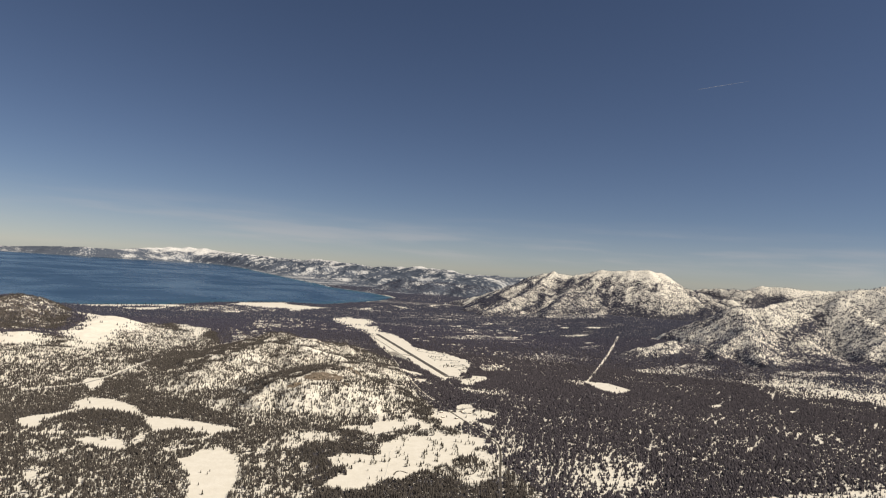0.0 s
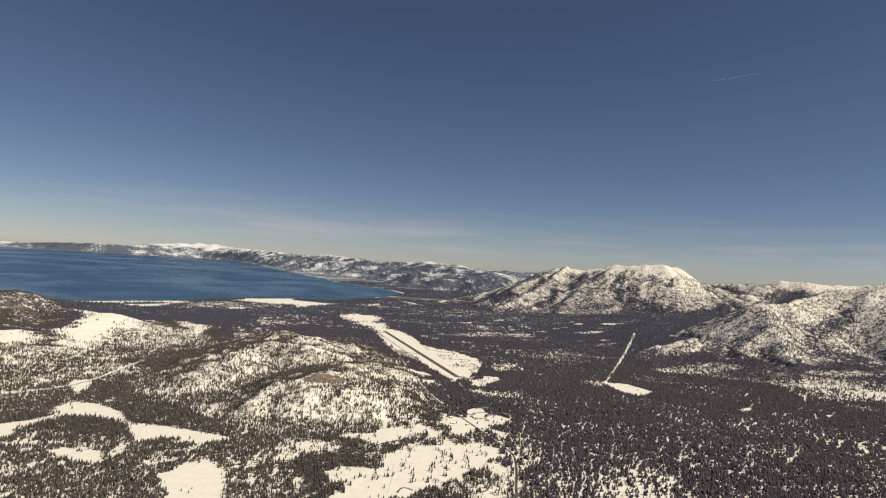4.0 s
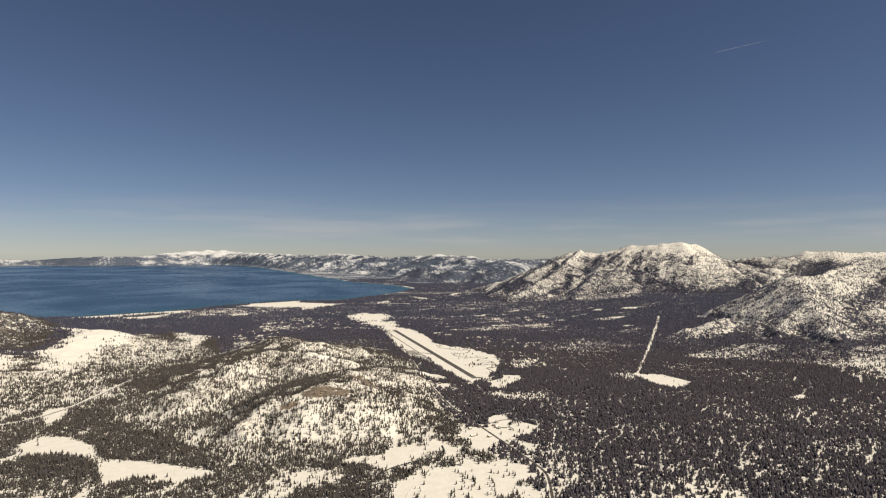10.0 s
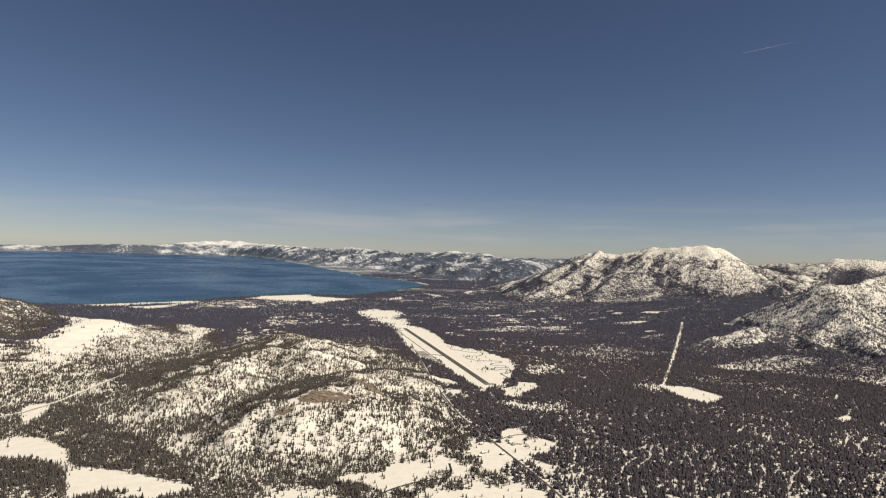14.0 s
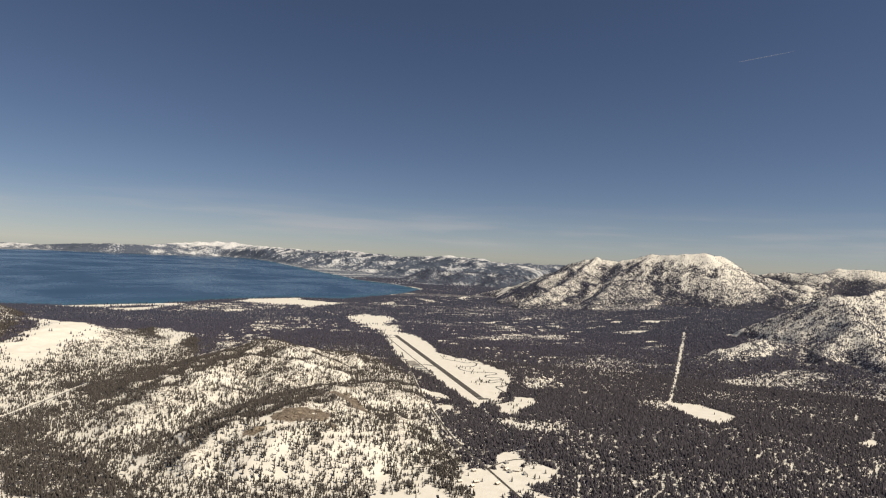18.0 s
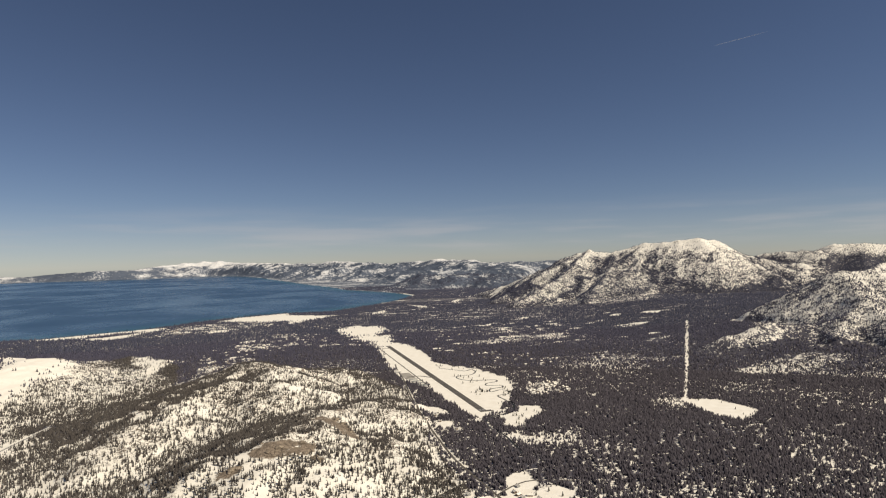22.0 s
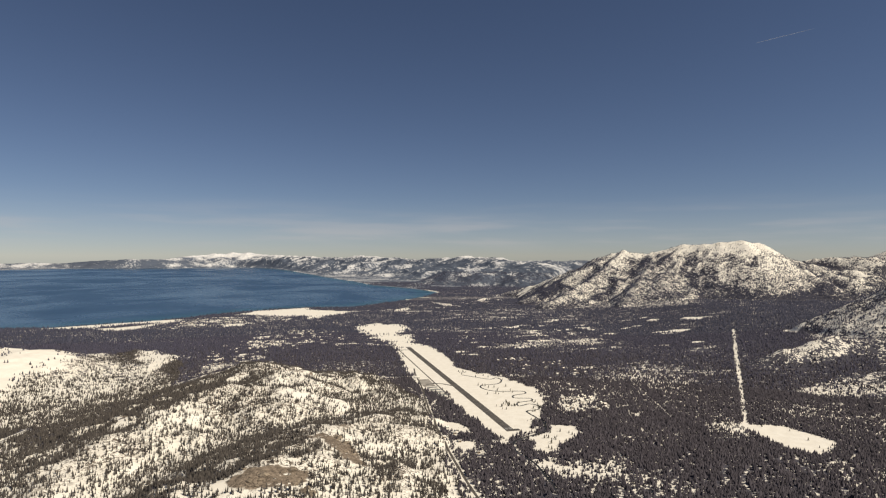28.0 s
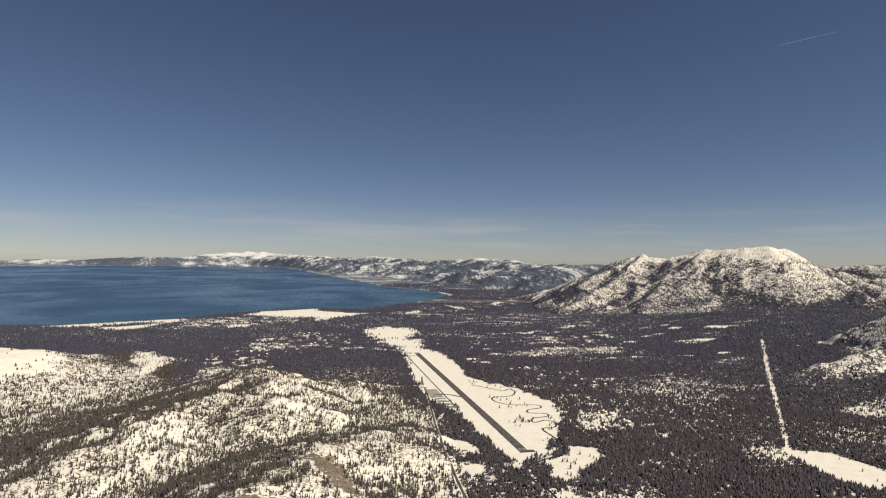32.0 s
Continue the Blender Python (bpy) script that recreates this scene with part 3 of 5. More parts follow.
BELT_A = [(305, 5), (345, 9), (400, 2), (440, -6), (440, -15), (400, -8), (345, 0), (305, -3)]
BELT_B = [(285, -58), (310, -62), (345, -74), (345, -84), (310, -74), (285, -70)]
FOOT_E = [(258, -82), (300, -92), (330, -112), (300, -135), (262, -118), (248, -98)]
WEST_THIN = [(-258, 260), (-232, 250), (-195, 190), (-182, 172), (-201, 135), (-226, 120), (-239, 112), (-243, 150)]
SHADE = [(-215, -20), (-179, -78), (-147, -120), (-164, -128), (-198, -94), (-222, -45)]
SLOPE_A = [(-310, 262), (-283, 268), (-258, 250), (-240, 190), (-247, 149), (-250, 105), (-249, 76), (-266, 64), (-282, 92), (-295, 126), (-287, 158), (-290, 189), (-304, 220)]
SLOPE_B = [(-345, 66), (-322, 100), (-300, 118), (-284, 98), (-282, 70), (-291, 50), (-318, 36)]
SLOPE_C = [(-226, 300), (-209, 290), (-179, 243), (-178, 217), (-184, 211), (-183, 180), (-196, 188), (-213, 227)]
CUT_FIELD = [(110, -16), (118, -17), (128, -24), (130, -50), (118, -58), (108, -62), (102, -50), (104, -34)]
POND = [(157, -99), (169, -94), (170, -99), (159, -104), (153, -103)]
BEACH_WEST = [(-372, 492), (-262, 556), (-236, 566), (-234, 540), (-250, 500), (-262, 455), (-284, 440), (-300, 458), (-316, 478), (-340, 474)]
INLET = [(-306, 490), (-272, 522), (-258, 520), (-266, 496), (-296, 476)]
BEACH_EAST = [(-178, 605), (-153, 662), (-78, 705), (-66, 652), (-30, 628), (0, 615), (-30, 585), (-57, 547), (-78, 519), (-90, 560), (-134, 575)]
BEACH_FAR = [(100, 1400), (172, 1225), (202, 1130), (206, 1050), (196, 1010), (204, 1015), (216, 1050), (210, 1140), (181, 1250), (108, 1420)]
LEAS = [(128, 792), (144, 735), (160, 656), (136, 680)]
LEAS_FAR = [(255, 1353), (328, 1300), (304, 1242), (252, 1268)]
LEAS_WEST = [(39, 605), (73, 668), (70, 627), (37, 583)]
TOWN_GREEN = [(-177, 476), (-152, 486), (-153, 456), (-175, 453)]
FAR_A, FAR_B = [(130, 380), (160, 402), (164, 390), (140, 372)], [(190, 418), (222, 446), (226, 436), (200, 412)]
FAR_D = [(206, 760), (250, 830), (258, 815), (220, 750)]
VALLEY_LEAS = ([(300, 367), (311, 374), (318, 364), (305, 353)], [(321, 344), (339, 347), (355, 330), (337, 323)], [(259, 289), (278, 293), (298, 280), (281, 275)],
               [(333, 203), (346, 209), (346, 186), (335, 186)], [(208, 373), (223, 387), (239, 387), (222, 370)])
YARD = [(-23, 134), (-12, 134), (-9, 64), (-14, 66), (-21, 98)]
CLEARINGS = (FIELD, YARD, RIVER_FIELD, ROADSIDE_A, ROADSIDE_B, GLADE_A, GLADE_B, TONGUE, TONGUE_LOW, ROAD_GLADE, GOLF, GOLF_NORTH, GOLF_STRIP, GOLF_EAST, SLOPE_A, SLOPE_B,
             SLOPE_C, CUT_FIELD, BEACH_FAR, LEAS, LEAS_FAR, LEAS_WEST, TOWN_GREEN, POND, BEACH_WEST, BEACH_EAST, CROSS_GLADE, FAR_A, FAR_B, FAR_D, *VALLEY_LEAS)
# woods that stand thinner or thicker than the rest
FACETS = [(291, 665), (339, 678), (408, 681), (440, 636), (489, 605), (502, 570), (475, 517), (435, 431), (399, 433), (342, 505), (304, 575)]
FACETS_EAST = [(571, 505), (634, 513), (658, 478), (628, 468), (565, 458), (554, 476)]
HILL_EAST = [(-95, -62), (-62, -20), (-38, 40), (-30, -10), (-38, -60), (-60, -102), (-92, -112), (-104, -92)]
FACETS_RIDGE = [(346, 153), (394, 149), (419, 146), (427, 126), (420, 78), (370, 43), (319, 15), (326, 47), (310, 61)]
KNOLL_EAST = [(294, 58), (298, 92), (318, 112), (340, 104), (336, 70), (318, 50)]
RIDGE_FOOT = [(318, 145), (335, 170), (362, 190), (400, 190), (398, 160), (360, 142)]
# BASIN, COMBE and SHADY are shaded slopes, darkened here by added thick woods
BASIN = [(505, 530), (524, 513), (544, 491), (543, 468), (475, 407), (439, 430), (482, 512)]
COMBE = [(453, 649), (488, 650), (510, 616), (496, 599), (467, 606), (447, 628)]
GULCH = [(450, 644), (388, 610), (324, 581), (330, 578), (387, 593), (447, 628)]
RAVINE = [(504, 593), (487, 541), (485, 515), (492, 520), (511, 567), (517, 601)]
GAP = [(563, 455), (650, 468), (678, 463), (649, 444), (509, 368)]
SHADY = [(762, 479), (815, 489), (824, 444), (780, 420), (744, 450)]
LEFT_FOOT = [(343, 831), (337, 722), (346, 667), (295, 663)]
HILL_WOODS = [(-190, 52), (-202, 14), (-209, -52), (-180, -72), (-149, -120), (-131, -132), (-100, -131), (-84, -109), (-57, -99), (-41, -55), (-26, 63), (-44, 136), (-100, 168), (-143, 130), (-160, 69)]
HILL_FOOT = [(-87, -73), (-63, -44), (-31, -26), (-45, -86), (-62, -112), (-92, -128), (-96, -100)]
CUT_EDGE = [(116, 6), (104, -6), (92, -18), (96, -36), (104, -28)]
HILL_SIDE = [(-213, 28), (-165, -5), (-148, -40), (-140, -80), (-190, -85)]
HOLLOW = [(-226, 52), (-200, 66), (-172, 84), (-150, 110), (-130, 114), (-128, 82), (-150, 46), (-168, 26), (-199, 18), (-216, 36)]
HOLLOW_WEST = [(-181, 200), (-168, 240), (-147, 140), (-168, 150)]
CREST_DARK = [(-70, 108), (-48, 160), (-33, 130), (-39, 112), (-55, 107)]
GULLY = [(-154, -68), (-132, -76), (-121, -32), (-101, 26), (-109, 42), (-124, -16), (-150, -54)]
WEST_WOODS = [(-301, 36), (-264, -57), (-243, -56), (-256, -9), (-215, 0), (-219, 72), (-166, 129), (-175, 201), (-225, 300), (-248, 161), (-267, 56)]
PEAK_WOODS = [(-400, 100), (-375, 180), (-339, 240), (-310, 250), (-296, 155), (-330, 120)]
FORE_WEST = [(-262, -112), (-190, -132), (-135, -132), (-125, -240), (-250, -240)]
FORE_GLADE = [(-130, -138), (-104, -143), (-108, -158), (-126, -160)]
FORE_EAST = [(-1, -105), (95, -136), (40, -240), (-50, -240), (-36, -180)]
FORE_EAST_LOW = [(37, -165), (135, -165), (90, -250), (-10, -240)]
BENCH = [(196, 38), (240, 57), (279, 54), (290, 27), (248, 20), (193, 15)]
PATCH_EAST = [(46, 52), (68, 62), (56, 26), (38, 24)]
BAND = [(84, 262), (196, 276), (174, 236), (71, 236)]
MIXED = [(132, 128), (195, 152), (126, 39), (96, 56)]
LAGOON_TOWN = [(-245, 476), (-156, 580), (-140, 489), (-222, 420)]
TOWN = [(-142, 327), (-75, 372), (-70, 310), (-131, 288)]
EAST_FOOT = [(250, -70), (330, 10), (420, 30), (420, -140), (300, -170), (260, -110)]
SUBURB = [(-165, 215), (-117, 205), (-108, 150), (-150, 150)]
CREEK = [(-60, -128), (-64, -141), (-78, -145), (-90, -152), (-97, -162), (-106, -168), (-118, -170), (-134, -184)]
STRIP = [(320, 246, 0), (206, 102, 0), (105, -25, 0)]        # the straight cut through the woods


def axis(fine_a, fine_b, gap, end_a, end_b, grow_a, grow_b):
    mid = list(np.arange(fine_a, fine_b + 0.1, gap))
    lo, g = [], gap
    while (lo or mid[:1])[-1] > end_a:
        g *= 1 + grow_a
        lo.append((lo or mid[:1])[-1] - g)
    hi, g = [], gap
    while (hi or mid[-1:])[-1] < end_b:
        g *= 1 + grow_b
        hi.append((hi or mid[-1:])[-1] + g)
    return np.array(lo[::-1] + mid + hi)


GX = axis(-340, 320, 2.7, -3000, 2600, 0.022, 0.0055)
GY = axis(-300, 400, 2.7, -1900, 4740, 0.06, 0.0055)
MX, MY = np.meshgrid(GX, GY)
HEIGHT, SHARES, BAY = land(MX, MY)


def on_grid(grid, x, y):
    i = np.clip(np.searchsorted(GX, x) - 1, 0, len(GX) - 2)
    j = np.clip(np.searchsorted(GY, y) - 1, 0, len(GY) - 2)
    fx, fy = (x - GX[i]) / (GX[i + 1] - GX[i]), (y - GY[j]) / (GY[j + 1] - GY[j])
    return (grid[j, i] * (1 - fx) + grid[j, i + 1] * fx) * (1 - fy) + (grid[j + 1, i] * (1 - fx) + grid[j + 1, i + 1] * fx) * fy


def at_ground(x, y):
    """The height of the land's mesh."""
    return on_grid(HEIGHT, x, y)


def clear_map(x, y):
    """How far a place lies inside open snow (positive) or in the woods."""
    c = np.full(np.shape(x), -60.0)
    for ring in CLEARINGS:
        c = np.maximum(c, inside(x, y, ring))
    g, rough = random.Random(17), 0.7 * fbm(x, y, 9.0, 3, 119)
    for k in range(120):          # small clearings, yards and fields out in the valley
        py = 210 + 780 * g.random() ** 1.6
        px = g.uniform(40, 250 + 0.16 * py)
        a, b = g.uniform(3, 13) * (0.6 + py / 700), g.uniform(1.0, 3.4) * (0.6 + py / 700)
        c = np.maximum(c, b * (1.0 - np.hypot((x - px - 0.3 * (y - py)) / a, (y - py) / b) + rough))
    for k in range(45):
        py = g.uniform(720, 1350)
        px = g.uniform(0.42 * py - 130, 0.3 * py + 330)
        a, b = g.uniform(8, 26), g.uniform(3.0, 8.0)
        c = np.maximum(c, b * (1.0 - np.hypot((x - px) / a, (y - py) / b) + rough))
    for px, py, rx, ry, count in ((-165, 510, 70, 62, 190), (-102, 345, 27, 40, 70), (-128, 305, 34, 18, 36), (-138, 190, 20, 70, 44), (20, 600, 60, 40, 12), (200, 330, 70, 60, 26),
                                  (62, 38, 24, 40, 26), (-35, 300, 30, 60, 10)):          # streets and yards of the town
        for k in range(count):
            qx, qy, a, b, t = px + rx * g.uniform(-1, 1), py + ry * g.uniform(-1, 1), g.uniform(1.6, 7.0), g.uniform(0.9, 2.2), g.choice((0.2, 0.5, -0.4))
            if py > 450 and qy < 450 + 0.35 * (qx + 235):
                continue
            near = (abs(x - qx) < 20) & (abs(y - qy) < 20)
            u, v = (x - qx)[near], (y - qy)[near]
            c[near] = np.maximum(c[near], b * (1.0 - np.hypot((u + t * v) / a, (v - t * u) / (b * (1.0 + qy / 300.0))) + rough[near]))
    c = np.minimum(c, np.maximum(-inside(x, y, INLET), -4.0))
    shore = smooth(y, 410.0, 430.0) * (1 - smooth(y, 720.0, 740.0))
    c = c - shore * 9.0 * smooth(ridged(x, y * 1.6, 34.0, 3, 122), 0.45, 0.75) * smooth(-inside(x, y, LAKE), 6.0, 22.0)
    c = c + smooth(np.abs(x), 7.0, 12.0) * smooth(y, -20.0, 0.0) * (1 - smooth(y, 420.0, 460.0)) * smooth(x + 25.0, 0.0, 30.0) * (4.5 * fbm(x, y, 11.0, 4, 125) - 0.8)
    c = c + 2.6 * fbm(x, y, 9.0, 4, 111) + smooth(y - x, 200.0, 300.0) * (1 - smooth(y, 370.0, 420.0)) * (5.0 * fbm(x, y, 13.0, 4, 113) + 7.0 * fbm(x, y, 6.0, 2, 114) - 1.5)
    c = c - 6.0 * smooth(y - x, 200.0, 300.0) * (1 - smooth(y, 370.0, 420.0)) * smooth(fbm(x, y, 7.0, 2, 120), 0.25, 0.5)
    c = c - 5.0 * (1 - smooth(y, -105.0, -90.0)) * smooth(x, -128.0, -118.0) * smooth(fbm(x, y * 0.6, 6.0, 3, 123), 0.16, 0.42)
    bank, _ = chain(x, y, [(a, b, 0) for a, b in CREEK])
    c = np.where(bank < 9.0, np.minimum(c, bank - 3.0 + 3.0 * fbm(x, y, 5.0, 2, 115)), c)
    bank, _ = chain(x, y, [(21, 14, 0), (20, 8, 0), (16, -2, 0), (11, -7, 0), (2, -11, 0), (-5, -17, 0), (-8, -30, 0), (-6, -45, 0)])
    c = np.where(bank < 4.0, np.minimum(c, bank - 1.0 + 2.5 * fbm(x, y, 4.0, 2, 116)), c)
    c = np.maximum(c, 0.6 + inside(x, y, POND))
    near = smooth(x, -14.0, -6.0) * (1 - smooth(x, 34.0, 42.0)) * (1 - smooth(y, 2.0, 10.0)) * smooth(y, -75.0, -66.0)
    c = c + near * (5.0 * fbm(x, y, 5.0, 3, 124) - 1.0)
    for ring, rough in ((GOLF_NORTH, 2.0), (GOLF_STRIP, 2.0), (GOLF_EAST, 2.4), (RIVER_FIELD, 3.0)):
        c = np.maximum(c, 0.5 + inside(x, y, ring) + rough * fbm(x, y, 6.0, 3, 127))
    c = np.where(bank < 3.6, np.minimum(c, bank - 1.9 + 2.2 * fbm(x, y, 4.0, 2, 128)), c)
    for ring in (TONGUE, TONGUE_LOW, GLADE_A, ROAD_GLADE):
        c = np.maximum(c, np.minimum(0.5 + inside(x, y, ring) + 0.8 * fbm(x, y, 5.0, 2, 126), np.hypot((x - ISLET[0]) / 0.8, (y - ISLET[1]) / 1.6) - 3.0))
    d, _ = chain(x, y, STRIP)
    return np.maximum(c, 1.35 - d + 0.5 * fbm(x, y, 4.0, 2, 117))


def hollows(h, r):
    """How far the land lies under the mean of its surroundings."""
    p = np.pad(h, r + 1, mode='edge').cumsum(0).cumsum(1)
    k = 2 * r + 1
    ny, nx = h.shape
    return (p[k:k + ny, k:k + nx] - p[:ny, k:k + nx] - p[k:k + ny, :nx] + p[:ny, :nx]) / (k * k) - h


def woods_map(x, y, h, shares):
    """How thickly trees stand, 0 to 1."""
    w = 0.96 - 0.11 * smooth(y, 220.0, 420.0) - 0.04 * smooth(y, 850.0, 1000.0) + 0.2 * fbm(x, y, 60.0, 3, 91)
    low = smooth(shares[2], 1.5, 5.0)
    w = w * (1 - low) + low * (0.56 + 0.3 * fbm(x, y, 18.0, 2, 96))
    low = smooth(shares[3], 1.5, 9.0)
    w = w * (1 - low) + low * (0.59 - 0.05 * smooth(x, 440.0, 540.0) + 0.10 * fbm(x, y, 40.0, 3, 97) - 0.12 * smooth(shares[3], 40, 75))
    w = w + smooth(x + 0.6 * y, 830.0, 920.0) * smooth(y, 230.0, 300.0) * low * (0.42 - 0.45 * smooth(shares[3], 40, 64))
    low = smooth(shares[4], 1.5, 5.0)
    w = w * (1 - low) + low * (0.60 + 0.10 * fbm(x, y, 40.0, 4, 99) - 0.34 * smooth(shares[4], 56, 84) + 0.10 * (1 - smooth(shares[4], 6, 16)))
    low = smooth(shares[5], 4.0, 16.0)
    w = w * (1 - low) + low * (0.72 + 0.16 * fbm(x, y, 90.0, 4, 101) - 0.14 * smooth(shares[5], 45, 66) - 0.22 * smooth(shares[5], 68, 80) - 0.35 * smooth(shares[5], 72, 90) * smooth(y, 3300.0, 3700.0) + 0.13 * smooth(-x, 700.0, 1000.0) - 0.22 * smooth(-x, 1560.0, 1700.0))
    band = smooth(fbm(x * 0.35 + 0.2 * y, y, 17.0, 4, 93), 0.24, 0.5) * smooth(x, 20.0, 70.0) * smooth(y, 20.0, 90.0) * (1 - smooth(y, 640.0, 760.0)) * (1 - smooth(shares[2:5].max(0), 1.0, 6.0))
    w = w - 0.28 * band
    w = w - 0.13 * smooth(y, 1150.0, 1300.0) * (1 - smooth(shares[5], 4.0, 16.0))
    gy, gx = np.gradient(h, GY, GX)
    cool = gx * math.sin(sa) + gy * math.cos(sa)          # how far a slope turns from the sun
    w = w + smooth(shares[5], 4.0, 16.0) * 0.20 * np.clip(cool / 0.3, -0.4, 1)
    high = smooth(shares[3:5].max(0), 4.0, 12.0)
    high = high * (1 - (0.30 + 0.5 * smooth(x, 440.0, 520.0)) * smooth(shares[3] - shares[4], 0.0, 8.0))
    w = w + high * (0.17 * np.clip(cool / 0.5, -0.6, 1.0))
    w = w + high * (0.05 * np.clip(hollows(h, 3) / 1.0, -0.6, 1) + 0.17 * np.clip(hollows(h, 8) / 4.0, -0.5, 1))
    rough = 9.0 * fbm(x, y, 16.0, 3, 103)
    for share, ring, soft in ((0.70, WEST_WOODS, 8), (0.79, PEAK_WOODS, 12), (0.755, HILL_WOODS, 8), (0.76, HILL_SIDE, 8), (0.97, SHADE, 5), (0.97, BLACKWOOD, 4), (0.97, DARKWOOD, 4), (0.45, WEST_THIN, 8), (0.76, WEST_LOW, 8), (0.58, RIDGE_APRON, 6), (0.52, FOOT_MOUND, 6), (0.50, FOOT_E, 6), (0.80, DRAW, 6), (0.96, BELT_A, 3), (0.95, BELT_B, 3), (0.48, BUMP, 8), (0.80, HILL_EAST, 10), (0.80, HILL_FOOT, 6), (0.66, CUT_EDGE, 4), (0.98, HOLLOW, 3), (0.96, HOLLOW_WEST, 4), (0.85, CREST_DARK, 4), (0.90, FORE_WEST, 8), (0.30, FORE_GLADE, 5),
                              (0.93, FORE_EAST, 10), (0.935, FORE_EAST_LOW, 10), (0.80, EAST_FOOT, 10), (0.57, FOOT_FAR, 10), (0.60, FOOT_A, 5), (0.58, FOOT_B, 5), (0.56, FOOT_C, 5), (0.70, FOOT_D, 4), (0.84, MID_BAND, 6), (0.34, DRIVE, 3), (0.80, SPECKS, 6), (0.55, BRIGHTS, 8), (0.68, SPECKS_WEST, 4), (0.93, SPECKS_EAST, 6), (0.45, RIVER_TAIL, 4), (0.66, BENCH, 5), (0.58, PATCH_EAST, 6), (0.45, BAND, 8), (0.74, LAGOON_TOWN, 12), (0.84, TOWN, 12),
                              (0.79, MIXED, 10), (0.5, SUBURB, 8), (0.94, GULLY, 3), (0.56, FACETS, 6), (0.56, FACETS_EAST, 6), (0.58, RIDGE_FOOT, 8), (0.68, KNOLL_EAST, 5), (0.54, FACETS_RIDGE, 5), (0.80, BASIN, 5), (0.71, COMBE, 8), (0.84, GULCH, 3), (0.85, RAVINE, 3), (0.95, GAP, 8), (0.92, SHADY, 6), (0.95, LEFT_FOOT, 5)):
        m = smooth(inside(x, y, ring) + rough, -soft, soft)
        w = w * (1 - m) + m * (share + (0.16 * fbm(x, y, 24.0, 3, 105) if share < 0.85 else 0.0))
    near = smooth(shares[:2].max(0), 1.5, 5.0)
    w = w + near * (0.15 * np.clip(cool / 0.22, -0.8, 1.0) + 0.10 * np.clip(hollows(h, 4) / 0.8, -1, 1))
    return np.clip(w, 0.0, 1.0)


CLEAR = clear_map(MX, MY)
WOODS = woods_map(MX, MY, HEIGHT, SHARES)
# where single trees stand, the land under them is mostly white
NEARNESS = 1.0 - smooth(np.hypot(MX + 110, MY + 330), 420.0, 560.0)
FLOOR = WOODS * (1 - NEARNESS) + NEARNESS * (smooth(WOODS, 0.60, 1.0) ** 2 * 0.40 + 0.30 * smooth(WOODS, 0.955, 0.985))
STEEP = smooth(SHARES[3:5].max(0), 4.0, 9.0) * (1 - NEARNESS)
FLOOR = FLOOR * (1 - STEEP) + STEEP * (0.95 * WOODS - 0.13)
WILD = np.maximum(smooth(SHARES[4:].max(0), 6.0, 22.0), 0.55 * smooth(SHARES[3], 6.0, 22.0))
ROCK = mound(MX, MY, -104, -70, 1.2, 14, 6.0, 4, 3.0) + mound(MX, MY, -79, -36, 1.25, 6, 13, 20) + mound(MX, MY, -121, -80, 1.0, 6, 3.5, 10) \
    + 0.55 * smooth(fbm(MX, MY, 13.0, 3, 141), 0.28, 0.5) * smooth(SHARES[0], 4.0, 8.0)

BRUSH = smooth(np.maximum(SHARES[0], 0.6 * SHARES[1]), 1.5, 4.5) * (1 - smooth(CLEAR, -2.0, 0.0)) * smooth(fbm(MX, MY, 30.0, 3, 143), -0.35, 0.05)


def sheet(name, keep, mat):
    """One piece of the land, from the cells that keep marks."""
    ny, nx = MX.shape
    used = np.zeros((ny, nx), bool)
    for a, b in ((0, 0), (1, 0), (0, 1), (1, 1)):
        used[a:ny - 1 + a, b:nx - 1 + b] |= keep
    index = np.full((ny, nx), -1)
    index[used] = np.arange(used.sum())
    quads = np.stack([index[:-1, :-1], index[:-1, 1:], index[1:, 1:], index[1:, :-1]], -1)[keep]
    me = bpy.data.meshes.new(name)
    me.vertices.add(int(used.sum()))
    me.vertices.foreach_set("co", np.stack([MX[used], MY[used], HEIGHT[used]], -1).astype(np.float32).ravel())
    me.loops.add(quads.size)
    me.loops.foreach_set("vertex_index", quads.astype(np.int32).ravel())
    me.polygons.add(len(quads))
    me.polygons.foreach_set("loop_start", np.arange(0, quads.size, 4, dtype=np.int32))
    for key, grid in (("woods", FLOOR), ("clear", CLEAR), ("rock", ROCK), ("brush", BRUSH), ("wild", WILD), ("distance", smooth(MY, 900.0, 1500.0)), ("far", np.maximum(smooth(MY, 900.0, 1500.0), 0.6 * WILD))):
        me.attributes.new(key, 'FLOAT', 'POINT').data.foreach_set("value", grid[used].astype(np.float32))
    me.update(calc_edges=True)
    me.polygons.foreach_set("use_smooth", np.ones(len(quads), bool))
    gy, gx = np.gradient(HEIGHT, GY, GX)
    nrm = np.stack([-gx, -gy, np.ones_like(gx)], -1)[used]
    nrm /= np.linalg.norm(nrm, axis=1, keepdims=True)
    me.normals_split_custom_set_from_vertices(nrm)
    me.materials.append(mat)
    return new(name, me)


